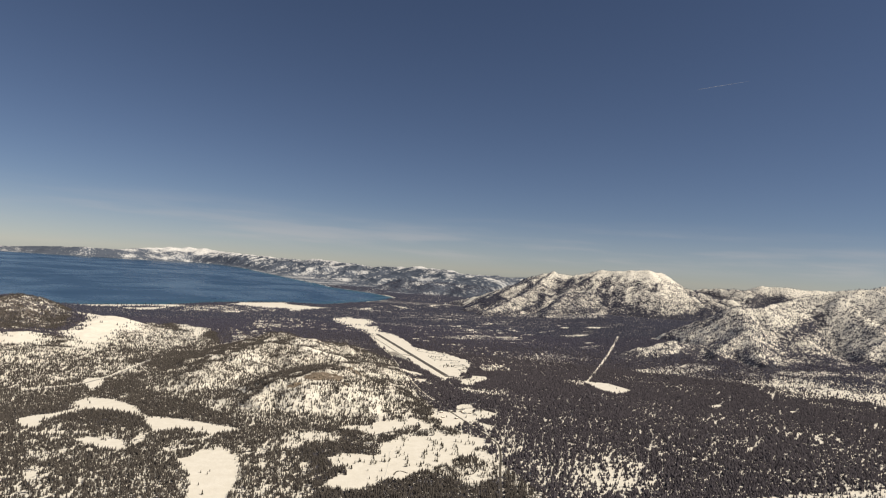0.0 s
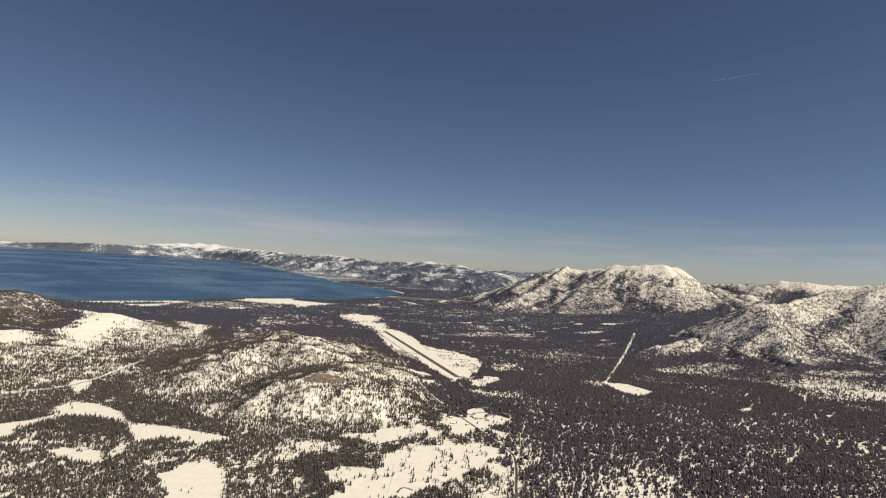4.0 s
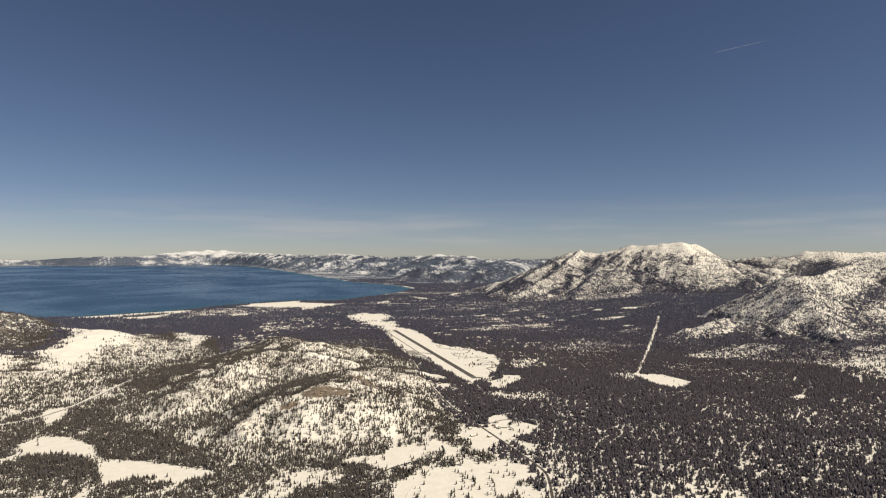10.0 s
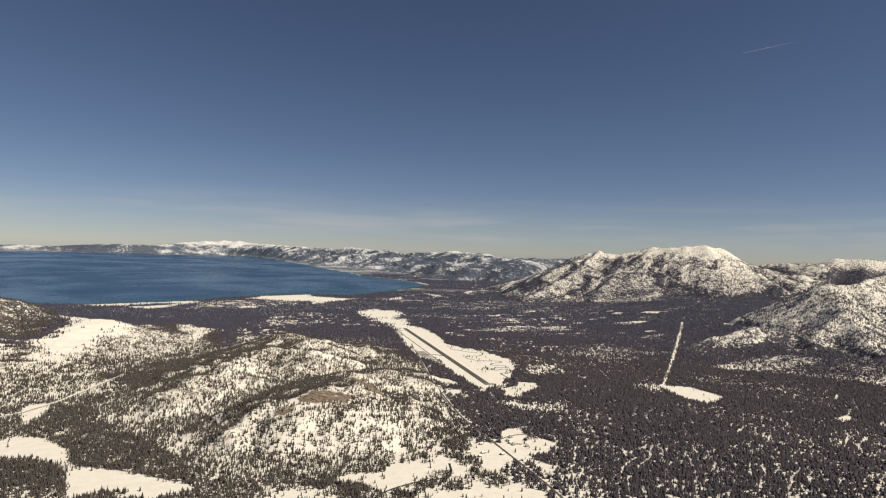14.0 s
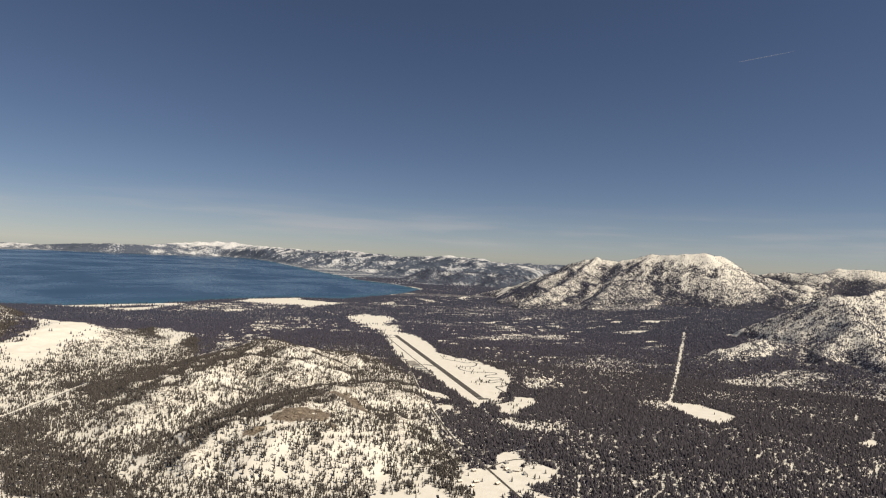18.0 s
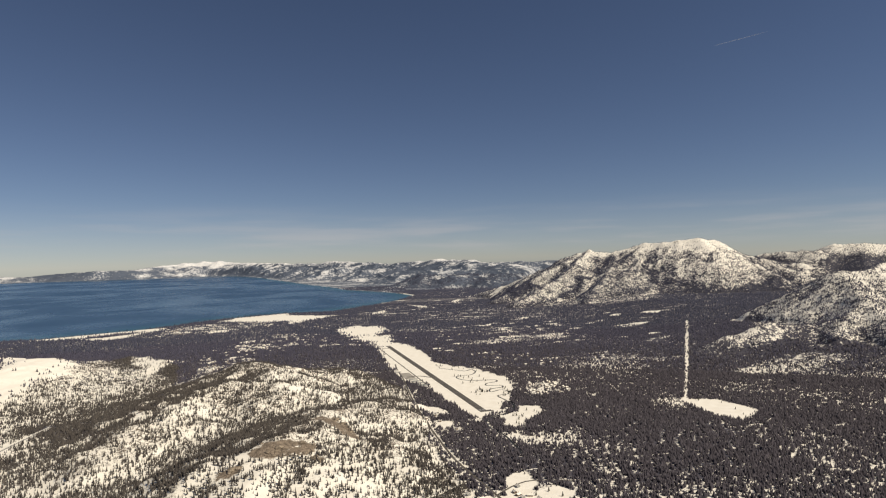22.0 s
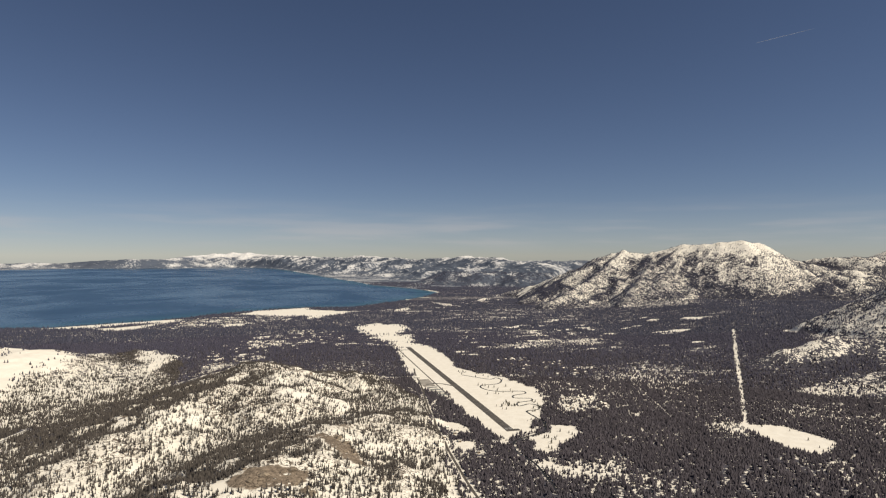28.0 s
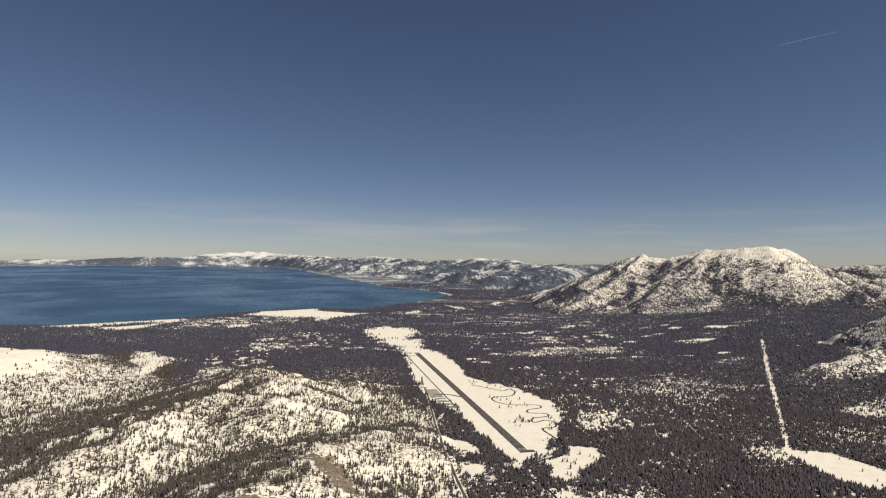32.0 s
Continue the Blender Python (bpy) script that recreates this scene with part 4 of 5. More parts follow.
cell = lambda g: 0.25 * (g[:-1, :-1] + g[1:, :-1] + g[:-1, 1:] + g[1:, 1:])
shares_c = np.stack([cell(s) for s in SHARES])
first = shares_c.argmax(0)
strong = shares_c.max(0) > np.array([1.6, 2.5, 1.6, 9.0, 9.0, 2.0])[first]
dry = cell(BAY) < 40.0
north = cell(MY) > 1150.0
tagged(sheet("ground_north", ~strong & dry & north, RANGE), "flat dark fir woods and snow behind the lake, haze in their colour", "ground", kind="structure")
tagged(sheet("ground", ~strong & dry & ~north, LAND), "snow-covered valley floor under dark pine woods", "ground", kind="structure")
bare_c = cell(ROCK) > 0.5
for k, (name, label, cat, bounds) in enumerate((
        ("wooded_hill", "low snowy hill dotted with dark pines and bare rock", "hill", (9.0,)),
        ("snowy_hill", "white snow-covered hill with open slopes and pine woods", "hill", (12.0,)),
        ("wooded_knoll", "small round snowy knoll with scattered pines", "hill", (10.0,)),
        ("mountain_ridge", "steep snowy mountain ridge with thin dark woods", "mountain", (24.0, 55.0)),
        ("domed_mountain", "broad snow-capped mountain with dark wooded gullies", "mountain", (28.0, 68.0)),
        ("mountain_range", "distant snow-topped mountain range along the lake shore", "mountains", ()))):
    mine = strong & (first == k)
    if not bounds:
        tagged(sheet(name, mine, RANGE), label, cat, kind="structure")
        continue
    top = tagged(new(name), label, cat)
    ends = (-1e9, *bounds, 1e9)
    for a, b, part_name in zip(ends, ends[1:], ("foothill", "slope", "summit") if len(bounds) == 2 else ("slope", "summit")):
        some = mine & (shares_c[k] >= a) & (shares_c[k] < b) & ~bare_c
        rear = (cell(MY) > 300.0) & (name == "mountain_ridge") & (part_name == "summit")          # the ridge behind has a summit of its own
        for piece in (some & ~rear, some & rear):
            if piece.any():
                sheet(part_name, piece, LAND).parent = top
    if (mine & bare_c).any():
        tagged(sheet("rock_outcrop", mine & bare_c, LAND), "bare brown granite slab").parent = top

# ---- the lake ----
def lake():
    xs, ys = np.linspace(-2900, 400, 80), np.linspace(470, 4700, 100)
    gx, gy = np.meshgrid(xs, ys)
    n = len(xs)
    faces = [(j * n + i, j * n + i + 1, (j + 1) * n + i + 1, (j + 1) * n + i) for j in range(len(ys) - 1) for i in range(n - 1)]
    me = bpy.data.meshes.new("lake")
    me.from_pydata(np.stack([gx.ravel(), gy.ravel(), np.full(gx.size, LAKE_Z)], -1).tolist(), [], faces)
    shoal = 1.0 - smooth(inside(gx, gy, LAKE), 0.0, 70.0)
    me.attributes.new("shoal", 'FLOAT', 'POINT').data.foreach_set("value", shoal.ravel().astype(np.float32))
    me.materials.append(WATER)
    return tagged(new("lake", me), "deep blue mountain lake with faint wind streaks", "lake", kind="structure")


lake()

# ---- helpers for things ----
def part(name, bm, mat, parent=None, label=""):
    me = bpy.data.meshes.new(name)
    bm.to_mesh(me)
    bm.free()
    me.materials.append(mat)
    ob = new(name, me)
    ob.parent = parent
    return tagged(ob, label)


def box(bm, x, y, z, sx, sy, sz, turn=0.0):
    m = Matrix.Translation((x, y, z)) @ Matrix.Rotation(radians(turn), 4, 'Z') @ Matrix.Diagonal((sx, sy, sz, 1))
    return bmesh.ops.create_cube(bm, size=1.0, matrix=m)


def ribbon(name, line, wide, mat, lift=0.06, parent=None, fine=3.0):
    """A band that lies on the land along a line of (x, y)."""
    pts = [Vector((x, y, 0)) for x, y in line]
    path = []
    for k in range(len(pts) - 1):
        p0, p1, p2, p3 = pts[max(k - 1, 0)], pts[k], pts[k + 1], pts[min(k + 2, len(pts) - 1)]
        n = max(2, int((p2 - p1).length / fine))
        for i in range(n):
            t = i / n
            path.append(0.5 * (2 * p1 + (p2 - p0) * t + (2 * p0 - 5 * p1 + 4 * p2 - p3) * t * t + (3 * p1 - p0 - 3 * p2 + p3) * t ** 3))
    path.append(pts[-1])
    bm = bmesh.new()
    rows = []
    for k, p in enumerate(path):
        d = (path[min(k + 1, len(path) - 1)] - path[max(k - 1, 0)]).normalized()
        s = Vector((-d.y, d.x, 0)) * wide * 0.5 * (1 + 0.12 * math.sin(k * 1.7))
        row = []
        for f in (-1.0, -0.9, 0.9, 1.0):
            q = p + s * f
            z = float(at_ground(q.x, q.y)) + (lift if abs(f) < 0.95 else -0.1)
            row.append(bm.verts.new((q.x, q.y, z)))
        rows.append(row)
    for a, b in zip(rows, rows[1:]):
        for i in range(3):
            bm.faces.new((a[i], a[i + 1], b[i + 1], b[i]))
    return part(name, bm, mat, parent)


# ---- the airfield ----
def slab(name, x0, x1, y0, y1, z, mat, parent=None):
    bm = bmesh.new()
    box(bm, (x0 + x1) / 2, (y0 + y1) / 2, z / 2, x1 - x0, y1 - y0, z)
    return part(name, bm, mat, parent)


runway = slab("runway", -2.0, 2.0, -0.5, 261.0, 0.10, ASPHALT)
tagged(runway, "long straight ploughed runway of dark asphalt in snow", "runway", kind="structure")
slab("turn_pad", 2.0, 4.6, -0.5, 2.4, 0.09, ASPHALT, runway)
slab("threshold_bar", -1.6, -0.2, 2.2, 5.0, 0.104, PAINT, runway)
slab("threshold_bar", 0.2, 1.6, 2.2, 5.0, 0.104, PAINT, runway)
slab("threshold_bar", -1.6, -0.2, 255.0, 258.0, 0.104, PAINT, runway)
slab("threshold_bar", 0.2, 1.6, 255.0, 258.0, 0.104, PAINT, runway)
for k in range(41):
    slab("centre_dash", -0.04, 0.04, 9.0 + k * 6.0, 12.0 + k * 6.0, 0.104, PAINT, runway)
taxiway = slab("taxiway", -10.9, -10.1, 72.0, 246.0, 0.07, ROAD)
tagged(taxiway, "narrow parallel taxiway half covered with snow", "taxiway", kind="structure")
slab("taxi_link", -10.1, -2.0, 244.6, 246.0, 0.07, ROAD, taxiway)
slab("taxi_link", -12.0, -10.9, 108.0, 109.6, 0.07, ROAD, taxiway)
ribbon("taxi_link", [(-17, 106), (-10, 107.5), (-6, 105), (-1.8, 99)], 1.5, ASPHALT, 0.085, taxiway)
apron = slab("apron", -19.4, -12.0, 100.5, 122.0, 0.06, APRON)
tagged(apron, "sanded grey parking apron beside the taxiway", "apron", kind="structure")


def gable(bm, sx, sy, low, high, over=0.0):
    """A pitched roof with its ridge along x, with some thickness."""
    a, b = sx / 2 + over, sy / 2 + over
    v = [bm.verts.new(p) for p in ((-a, -b, low), (a, -b, low), (a, b, low), (-a, b, low), (-a, 0, high), (a, 0, high),
                                   (-a, -b, low + 0.07), (a, -b, low + 0.07), (a, b, low + 0.07), (-a, b, low + 0.07), (-a, 0, high + 0.09), (a, 0, high + 0.09))]
    for f in ((6, 7, 11, 10), (8, 9, 10, 11), (0, 4, 5, 1), (2, 5, 4, 3), (0, 1, 7, 6), (2, 3, 9, 8), (0, 6, 10, 4), (4, 10, 9, 3), (1, 5, 11, 7), (5, 2, 8, 11)):
        bm.faces.new([v[i] for i in f])


def gable_walls(bm, sx, sy, low, high):
    a, b = sx / 2, sy / 2
    v = [bm.verts.new(p) for p in ((-a, -b, -0.3), (a, -b, -0.3), (a, b, -0.3), (-a, b, -0.3), (-a, -b, low), (a, -b, low), (a, b, low), (-a, b, low), (-a, 0, high - 0.02), (a, 0, high - 0.02))]
    for f in ((0, 1, 5, 4), (2, 3, 7, 6), (1, 2, 6, 9, 5), (3, 0, 4, 8, 7), (4, 5, 9, 8), (6, 7, 8, 9), (0, 3, 2, 1)):
        bm.faces.new([v[i] for i in f])


def hangar(long, deep, roof):
    top = new("hangar")
    bm = bmesh.new()
    gable_walls(bm, long, deep, 0.42, 0.6)
    part("wall", bm, METAL_WALL, top)
    bm = bmesh.new()
    gable(bm, long, deep, 0.43, 0.62, 0.06)
    part("roof", bm, roof, top)
    n = int(long / 1.3)
    for k in range(n):
        bm = bmesh.new()
        box(bm, -long / 2 + (k + 0.5) * long / n, -deep / 2 - 0.015, 0.18, long / n * 0.8, 0.03, 0.36)
        part("door", bm, METAL_ROOF, top)
    return tagged(top, "long low metal row hangar with a ridged roof", "hangar", "row hangars by the apron")


def put(ob, x, y, turn=0.0):
    ob.matrix_basis = pose(x, y, float(at_ground(x, y)), 0, 0, turn)
    return ob


rows = [hangar(6.2, 1.05, METAL_ROOF), hangar(5.2, 1.05, SNOW_ROOF)]
put(rows[0], -15.2, 96.0, 4)
put(rows[1], -15.0, 92.6, 4)
for k in range(5):
    copy_thing(rows[k % 2], pose(-14.8 + 0.25 * k, 89.2 - 3.4 * k, float(at_ground(-14.8, 89.2 - 3.4 * k)), 0, 0, 4))
big = hangar(5.0, 3.4, SNOW_ROOF)
tagged(big, "broad metal aircraft hangar with a snowy roof", "hangar", "row hangars by the apron")
put(big, -18.2, 128.5, 84)


def house(sx, sy, low, high, wall, roof=SNOW_ROOF, label=""):
    top = new("house")
    bm = bmesh.new()
    gable_walls(bm, sx, sy, low, high)
    part("wall", bm, wall, top)
    bm = bmesh.new()
    gable(bm, sx, sy, low, high, 0.08)
    part("roof", bm, roof, top)
    bm = bmesh.new()
    box(bm, sx * 0.28, sy * 0.18, high * 0.9 + 0.1, 0.12, 0.12, 0.5)
    part("chimney", bm, BRICK, top)
    bm = bmesh.new()
    box(bm, -sx * 0.1, -sy / 2 - 0.01, 0.2, 0.14, 0.03, 0.36)
    part("door", bm, BARK, top)
    for k in (-0.34, 0.2, 0.38):
        bm = bmesh.new()
        box(bm, sx * k, -sy / 2 - 0.008, low * 0.6, 0.18, 0.024, 0.16)
        part("window", bm, PANE, top)
    return tagged(top, label or "timber house with a steep snow-covered roof among pines", "house", "houses of the town")


kinds = [house(1.5, 1.1, 0.5, 0.95, TIMBER), house(1.9, 1.2, 0.45, 0.85, TIMBER), house(1.3, 1.3, 0.6, 1.1, METAL_WALL, SNOW_ROOF, "pale painted house with a snow-covered roof")]
spots = random.Random(4)
places = []
for cx, cy, rx, ry, count in ((-135, 182, 26, 34, 36), (-105, 325, 34, 26, 24), (-36, -112, 14, 12, 12), (54, 40, 10, 14, 10), (56, 48, 12, 14, 8), (76, 150, 22, 40, 32),
                              (150, 300, 60, 60, 12), (-28, -10, 5, 24, 6), (-150, 250, 30, 20, 8), (60, 330, 40, 50, 10), (-122, 300, 14, 24, 20), (-92, 382, 14, 22, 18), (-148, 212, 14, 22, 18),
                              (-40, 330, 30, 60, 10), (-40, 450, 16, 18, 6), (-165, 530, 60, 40, 26), (-205, 500, 36, 40, 38)):
    for k in range(count):
        for tries in range(40):
            px, py = cx + rx * spots.uniform(-1, 1), cy + ry * spots.uniform(-1, 1)
            free = all((px - qx) ** 2 + (py - qy) ** 2 > 6.0 for qx, qy in places)
            if free and not inside(np.array(px), np.array(py), FIELD) > -3:
                break
        places.append((px, py))
for k, (px, py) in enumerate(places):
    turn = spots.choice((10, 12, 100, 96, 35, -20))
    if k < 3:
        put(kinds[k], px, py, turn)
    else:
        copy_thing(kinds[k % 3], pose(px, py, float(at_ground(px, py)), 0, 0, turn))
# yards round the houses, where no trees stand
YARDS = np.zeros((1800, 1400), bool)
for px, py in places:
    j, i = int((py + 200) * 2), int((px + 400) * 2)
    if 8 < j < 1790 and 8 < i < 1390:
        YARDS[j - 5:j + 4, i - 3:i + 4] = True
        YARDS[j - 8:j + 4, i - 2:i + 3] = True

# ---- roads and streams ----
HIGHWAY = [(-14, 160), (-17, 140), (-21, 99), (-25, 70), (-30, 30), (-34, -15), (-36, -45), (-37, -68), (-35.5, -90), (-33.5, -120), (-32, -146), (-31.5, -160), (-32.5, -172), (-39, -189), (-48, -209), (-57, -231), (-64, -250)]
SIDE_ROAD = [(-34, -106), (-27, -101), (-20, -98), (-14, -99), (-4, -103)]
SIDE_WEST = [(-36, -88), (-41, -92), (-53, -100), (-63, -102)]
WEST_ROAD = [(-262, -52), (-242, -36), (-234, -22), (-229, -12), (-224, 6), (-219, 28), (-214, 52), (-205, 110)]
RIVER_NORTH = [(13, 130), (21, 119), (27, 112), (32, 116), (33, 108), (27, 98), (16, 96), (14, 87), (20, 78), (34, 75), (34, 69), (26, 66), (24, 60), (32, 57), (31, 52), (22, 49), (20, 42),
               (27, 45), (30, 40), (27, 33), (20, 31), (20, 19), (20, 8), (16, -2), (11, -7), (2, -11), (-5, -17), (-8, -30), (-6, -45), (-9, -70)]
tagged(ribbon("road", HIGHWAY, 1.05, ROAD, 0.08), "ploughed two-lane highway through the pine woods", "road", kind="structure")
tagged(ribbon("verge", WEST_ROAD[:7], 2.8, PACKED, 0.06), "cleared snowy verges beside a straight road", "verge", kind="structure")
tagged(ribbon("road", WEST_ROAD[:7], 0.55, ROAD, 0.12), "narrow ploughed road through the woods", "road", kind="structure")
for side in (SIDE_ROAD, SIDE_WEST):
    tagged(ribbon("road", side, 0.7, ROAD, 0.09), "narrow sanded side road across snowy ground", "road", kind="structure")
WOOD_TRACK = [(84, 0), (90, 17), (104, 60), (113, 87), (140, 120), (168, 153)]
LANES = ([(-5, -157), (-24, -191)], [(5, -156), (-9, -184)], [(0, -155), (-11, -175)], [(44, -127), (30, -154), (10, -180)], [(78, -139), (59, -167), (37, -192), (26, -207)],
         [(47, -188), (30, -212), (16, -223)], [(37, -181), (22, -204)], [(-40, -207), (-45, -218), (-49, -228)], [(52, -132), (38, -158)])
for lane in LANES:
    tagged(ribbon("road", lane, 0.4, PACKED, 0.08), "narrow snow-covered lane between dark pines", "road", kind="structure")
LOOP = [(-50, -189), (-53, -195), (-56, -203), (-60, -208), (-63, -208)]
ARC = [(-92, -205), (-90.6, -202.4), (-89, -201), (-87.5, -201.6), (-86, -204)]
tagged(ribbon("path", ARC, 0.7, ROAD, 0.06, fine=0.8), "dark bare arc of ground on the snowy golf course", "path", kind="structure")
CART_TRACK = [(-96, -207), (-92, -195), (-89, -185), (-87, -177), (-82, -168)]
tagged(ribbon("road", WOOD_TRACK, 0.4, PACKED, 0.08), "narrow straight track through dense pine woods", "road", kind="structure")
tagged(ribbon("road", LOOP, 0.6, ROAD, 0.08, fine=1.0), "ploughed curving drive beside the golf course", "road", kind="structure")
tagged(ribbon("road", CART_TRACK, 0.35, PACKED, 0.06), "thin trodden path across the snowy golf course", "path", kind="structure")
tagged(ribbon("stream", RIVER_NORTH, 1.0, STREAM, 0.05, fine=1.2), "dark winding river across the snowy meadow", "river", kind="structure")
tagged(ribbon("stream", CREEK, 0.9, STREAM, 0.05, fine=1.5), "dark tree-lined creek beside the golf course", "river", kind="structure")

# ---- single pines in the open ----
def pine(seed, high):
    r = random.Random(seed)
    top = new("pine_tree")
    bm = bmesh.new()
    bmesh.ops.create_cone(bm, segments=7, radius1=0.055 * high / 2, radius2=0.008, depth=high * 0.95, matrix=Matrix.Translation((0, 0, high * 0.475 - 0.08)))
    part("trunk", bm, BARK, top)
    bm = bmesh.new()
    tiers = 7
    for k in range(tiers):
        f = k / tiers
        low, r0 = high * (0.14 + 0.80 * f), high * 0.21 * (1 - f) ** 0.8 * r.uniform(0.85, 1.15)
        tip = bm.verts.new((r.uniform(-0.02, 0.02), r.uniform(-0.02, 0.02), min(low + high * 0.26, high)))
        ring = []
        for i in range(12):
            a, rr = math.tau * i / 12 + k * 0.4, r0 * (r.uniform(0.9, 1.2) if i % 2 else r.uniform(0.45, 0.65))
            ring.append(bm.verts.new((rr * math.cos(a), rr * math.sin(a), low - (0.05 if i % 2 else -0.03) * high)))
        for i in range(12):
            bm.faces.new((ring[i], ring[(i + 1) % 12], tip))
    part("crown", bm, PINE, top)
    return tagged(top, "single dark green pine standing in open snow", "tree", "pines in the snowfields")


pines = [pine(k, h) for k, h in enumerate((1.6, 1.3, 1.9, 1.1))]
grove = np.random.default_rng(12)
stand = []
ROWS = ((-85, -197, -80, -183, 9), (-79, -198, -71, -178, 16), (-69, -189, -72, -205, 14), (-67, -181, -68, -189, 9), (-60, -168, -62, -180, 10), (-54, -169, -58, -183, 10), (-86, -158, -77, -159, 10),
        (-77, -159, -68, -154, 10), (-101, -202, -96, -184, 12), (-64, -163, -61, -171, 8), (-93, -190, -90, -190, 5), (-86, -185, -82, -177, 8), (-109, -192, -107, -195, 8), (-103, -189, -101, -187, 6),
        (-118, -187, -118, -194, 8), (-80, -205, -73, -207, 14), (-76, -198, -74, -195, 6))
for ax, ay, bx, by, count in ROWS:
    for k in range(count):
        t = grove.uniform(0, 1)
        stand.append((ax + (bx - ax) * t + grove.normal(0, 0.7), ay + (by - ay) * t + grove.normal(0, 1.0)))
for ring, count in ((GOLF, 72), (GOLF_NORTH, 14), (GOLF_EAST, 14), ([(10, 44), (18, 40), (24, 49), (16, 54)], 24), ([(8, 70), (30, 70), (34, 100), (14, 110)], 16), ([(7, 34), (12, 36), (12, 46), (7, 46)], 5), ([(14, 4), (24, 8), (34, 44), (30, 66), (22, 30)], 16), ([(10, 118), (26, 116), (34, 104), (40, 108), (22, 136), (14, 160)], 14), (RIVER_FIELD, 16), (TONGUE, 8), (GLADE_B, 6), (CUT_FIELD, 4), (SLOPE_B, 8)):
    xs, ys = [p[0] for p in ring], [p[1] for p in ring]
    made = 0
    while made < count:
        px, py = grove.uniform(min(xs), max(xs)), grove.uniform(min(ys), max(ys))
        deep = float(inside(np.array(px), np.array(py), ring))
        if deep > 0.6 and fbm(np.array(px * 1.0), np.array(py * 0.35), 5.0, 2, 121) > (0.12 if ring in (GOLF, GOLF_NORTH, GOLF_EAST) else -0.2) and abs(px) > 6:
            stand.append((px, py))
            made += 1
for k, (px, py) in enumerate(stand):
    m = pose(px, py, float(at_ground(px, py)) - 0.02, 0, 0, grove.uniform(0, 360))
    if k < 4:
        pines[k].matrix_basis = m
    else:
        copy_thing(pines[int(grove.integers(4))], m)

# ---- woods ----
def cones(name, x, y, high, wide, mat, tiers=2):
    """Many small conifers in one mesh: stacked ragged pyramids."""
    n = len(x)
    z = at_ground(x, y)
    verts, faces, base = [], [], 0
    turn = rng.uniform(0, math.tau, n)
    for k in range(tiers):
        low, top = ((0.04, 0.80), (0.40, 1.0))[k] if tiers == 2 else (0.05, 1.0)
        r = wide * (1.0, 0.74)[k]
        ring = []
        for s in range(3):
            a = turn + math.tau * s / 3 + 1.05 * k
            rr = r * rng.uniform(0.7, 1.25, n)
            ring.append(np.stack([x + rr * np.cos(a), y + rr * np.sin(a), z + high * (low + rng.uniform(-0.05, 0.05, n))], -1))
        ring.append(np.stack([x + rng.uniform(-0.04, 0.04, n), y + rng.uniform(-0.04, 0.04, n), z + high * top], -1))
        verts.append(np.stack(ring, 1))
    v = np.concatenate(verts, 1)
    per = v.shape[1]
    tri = np.array([(4 * k + s, 4 * k + (s + 1) % 3, 4 * k + 3) for k in range(tiers) for s in range(3)])
    idx = (np.arange(n)[:, None, None] * per + tri[None]).reshape(-1, 3)
    me = bpy.data.meshes.new(name)
    me.vertices.add(n * per)
    me.vertices.foreach_set("co", v.reshape(-1).astype(np.float32))
    me.loops.add(idx.size)
    me.loops.foreach_set("vertex_index", idx.astype(np.int32).ravel())
    me.polygons.add(len(idx))
    me.polygons.foreach_set("loop_start", np.arange(0, idx.size, 3, dtype=np.int32))
    me.update(calc_edges=True)
    me.materials.append(mat)
    return new(name, me)


# small snowy openings between the trees of the eastern woods
OPEN = np.zeros((820, 800), bool)
spot = np.random.default_rng(41)
OY, OX = np.mgrid[-9:10, -9:10] * 0.5
made = 0
while made < 9000:
    px, py = spot.uniform(-45, 345), spot.uniform(-245, 150)
    if fbm(np.array(px), np.array(py), 26.0, 3, 151) < spot.normal(0.0, 0.25) + 0.16 * min(max((px - 70) / 110, 0), 1):
        continue
    away = math.atan2(px + 110, py + 330) + spot.normal(0, 0.25)
    u, v = OX * math.cos(away) - OY * math.sin(away), OX * math.sin(away) + OY * math.cos(away)
    hole = (u / spot.uniform(0.45, 0.8)) ** 2 + (v / (0.6 + 2.0 * spot.random() ** 3)) ** 2 < 1.0
    j, i = int((py + 255) * 2), int((px + 52) * 2)
    OPEN[j - 9:j + 10, i - 9:i + 10] |= hole[:OPEN[j - 9:j + 10].shape[0], :OPEN[0, i - 9:i + 10].shape[0]]
    made += 1


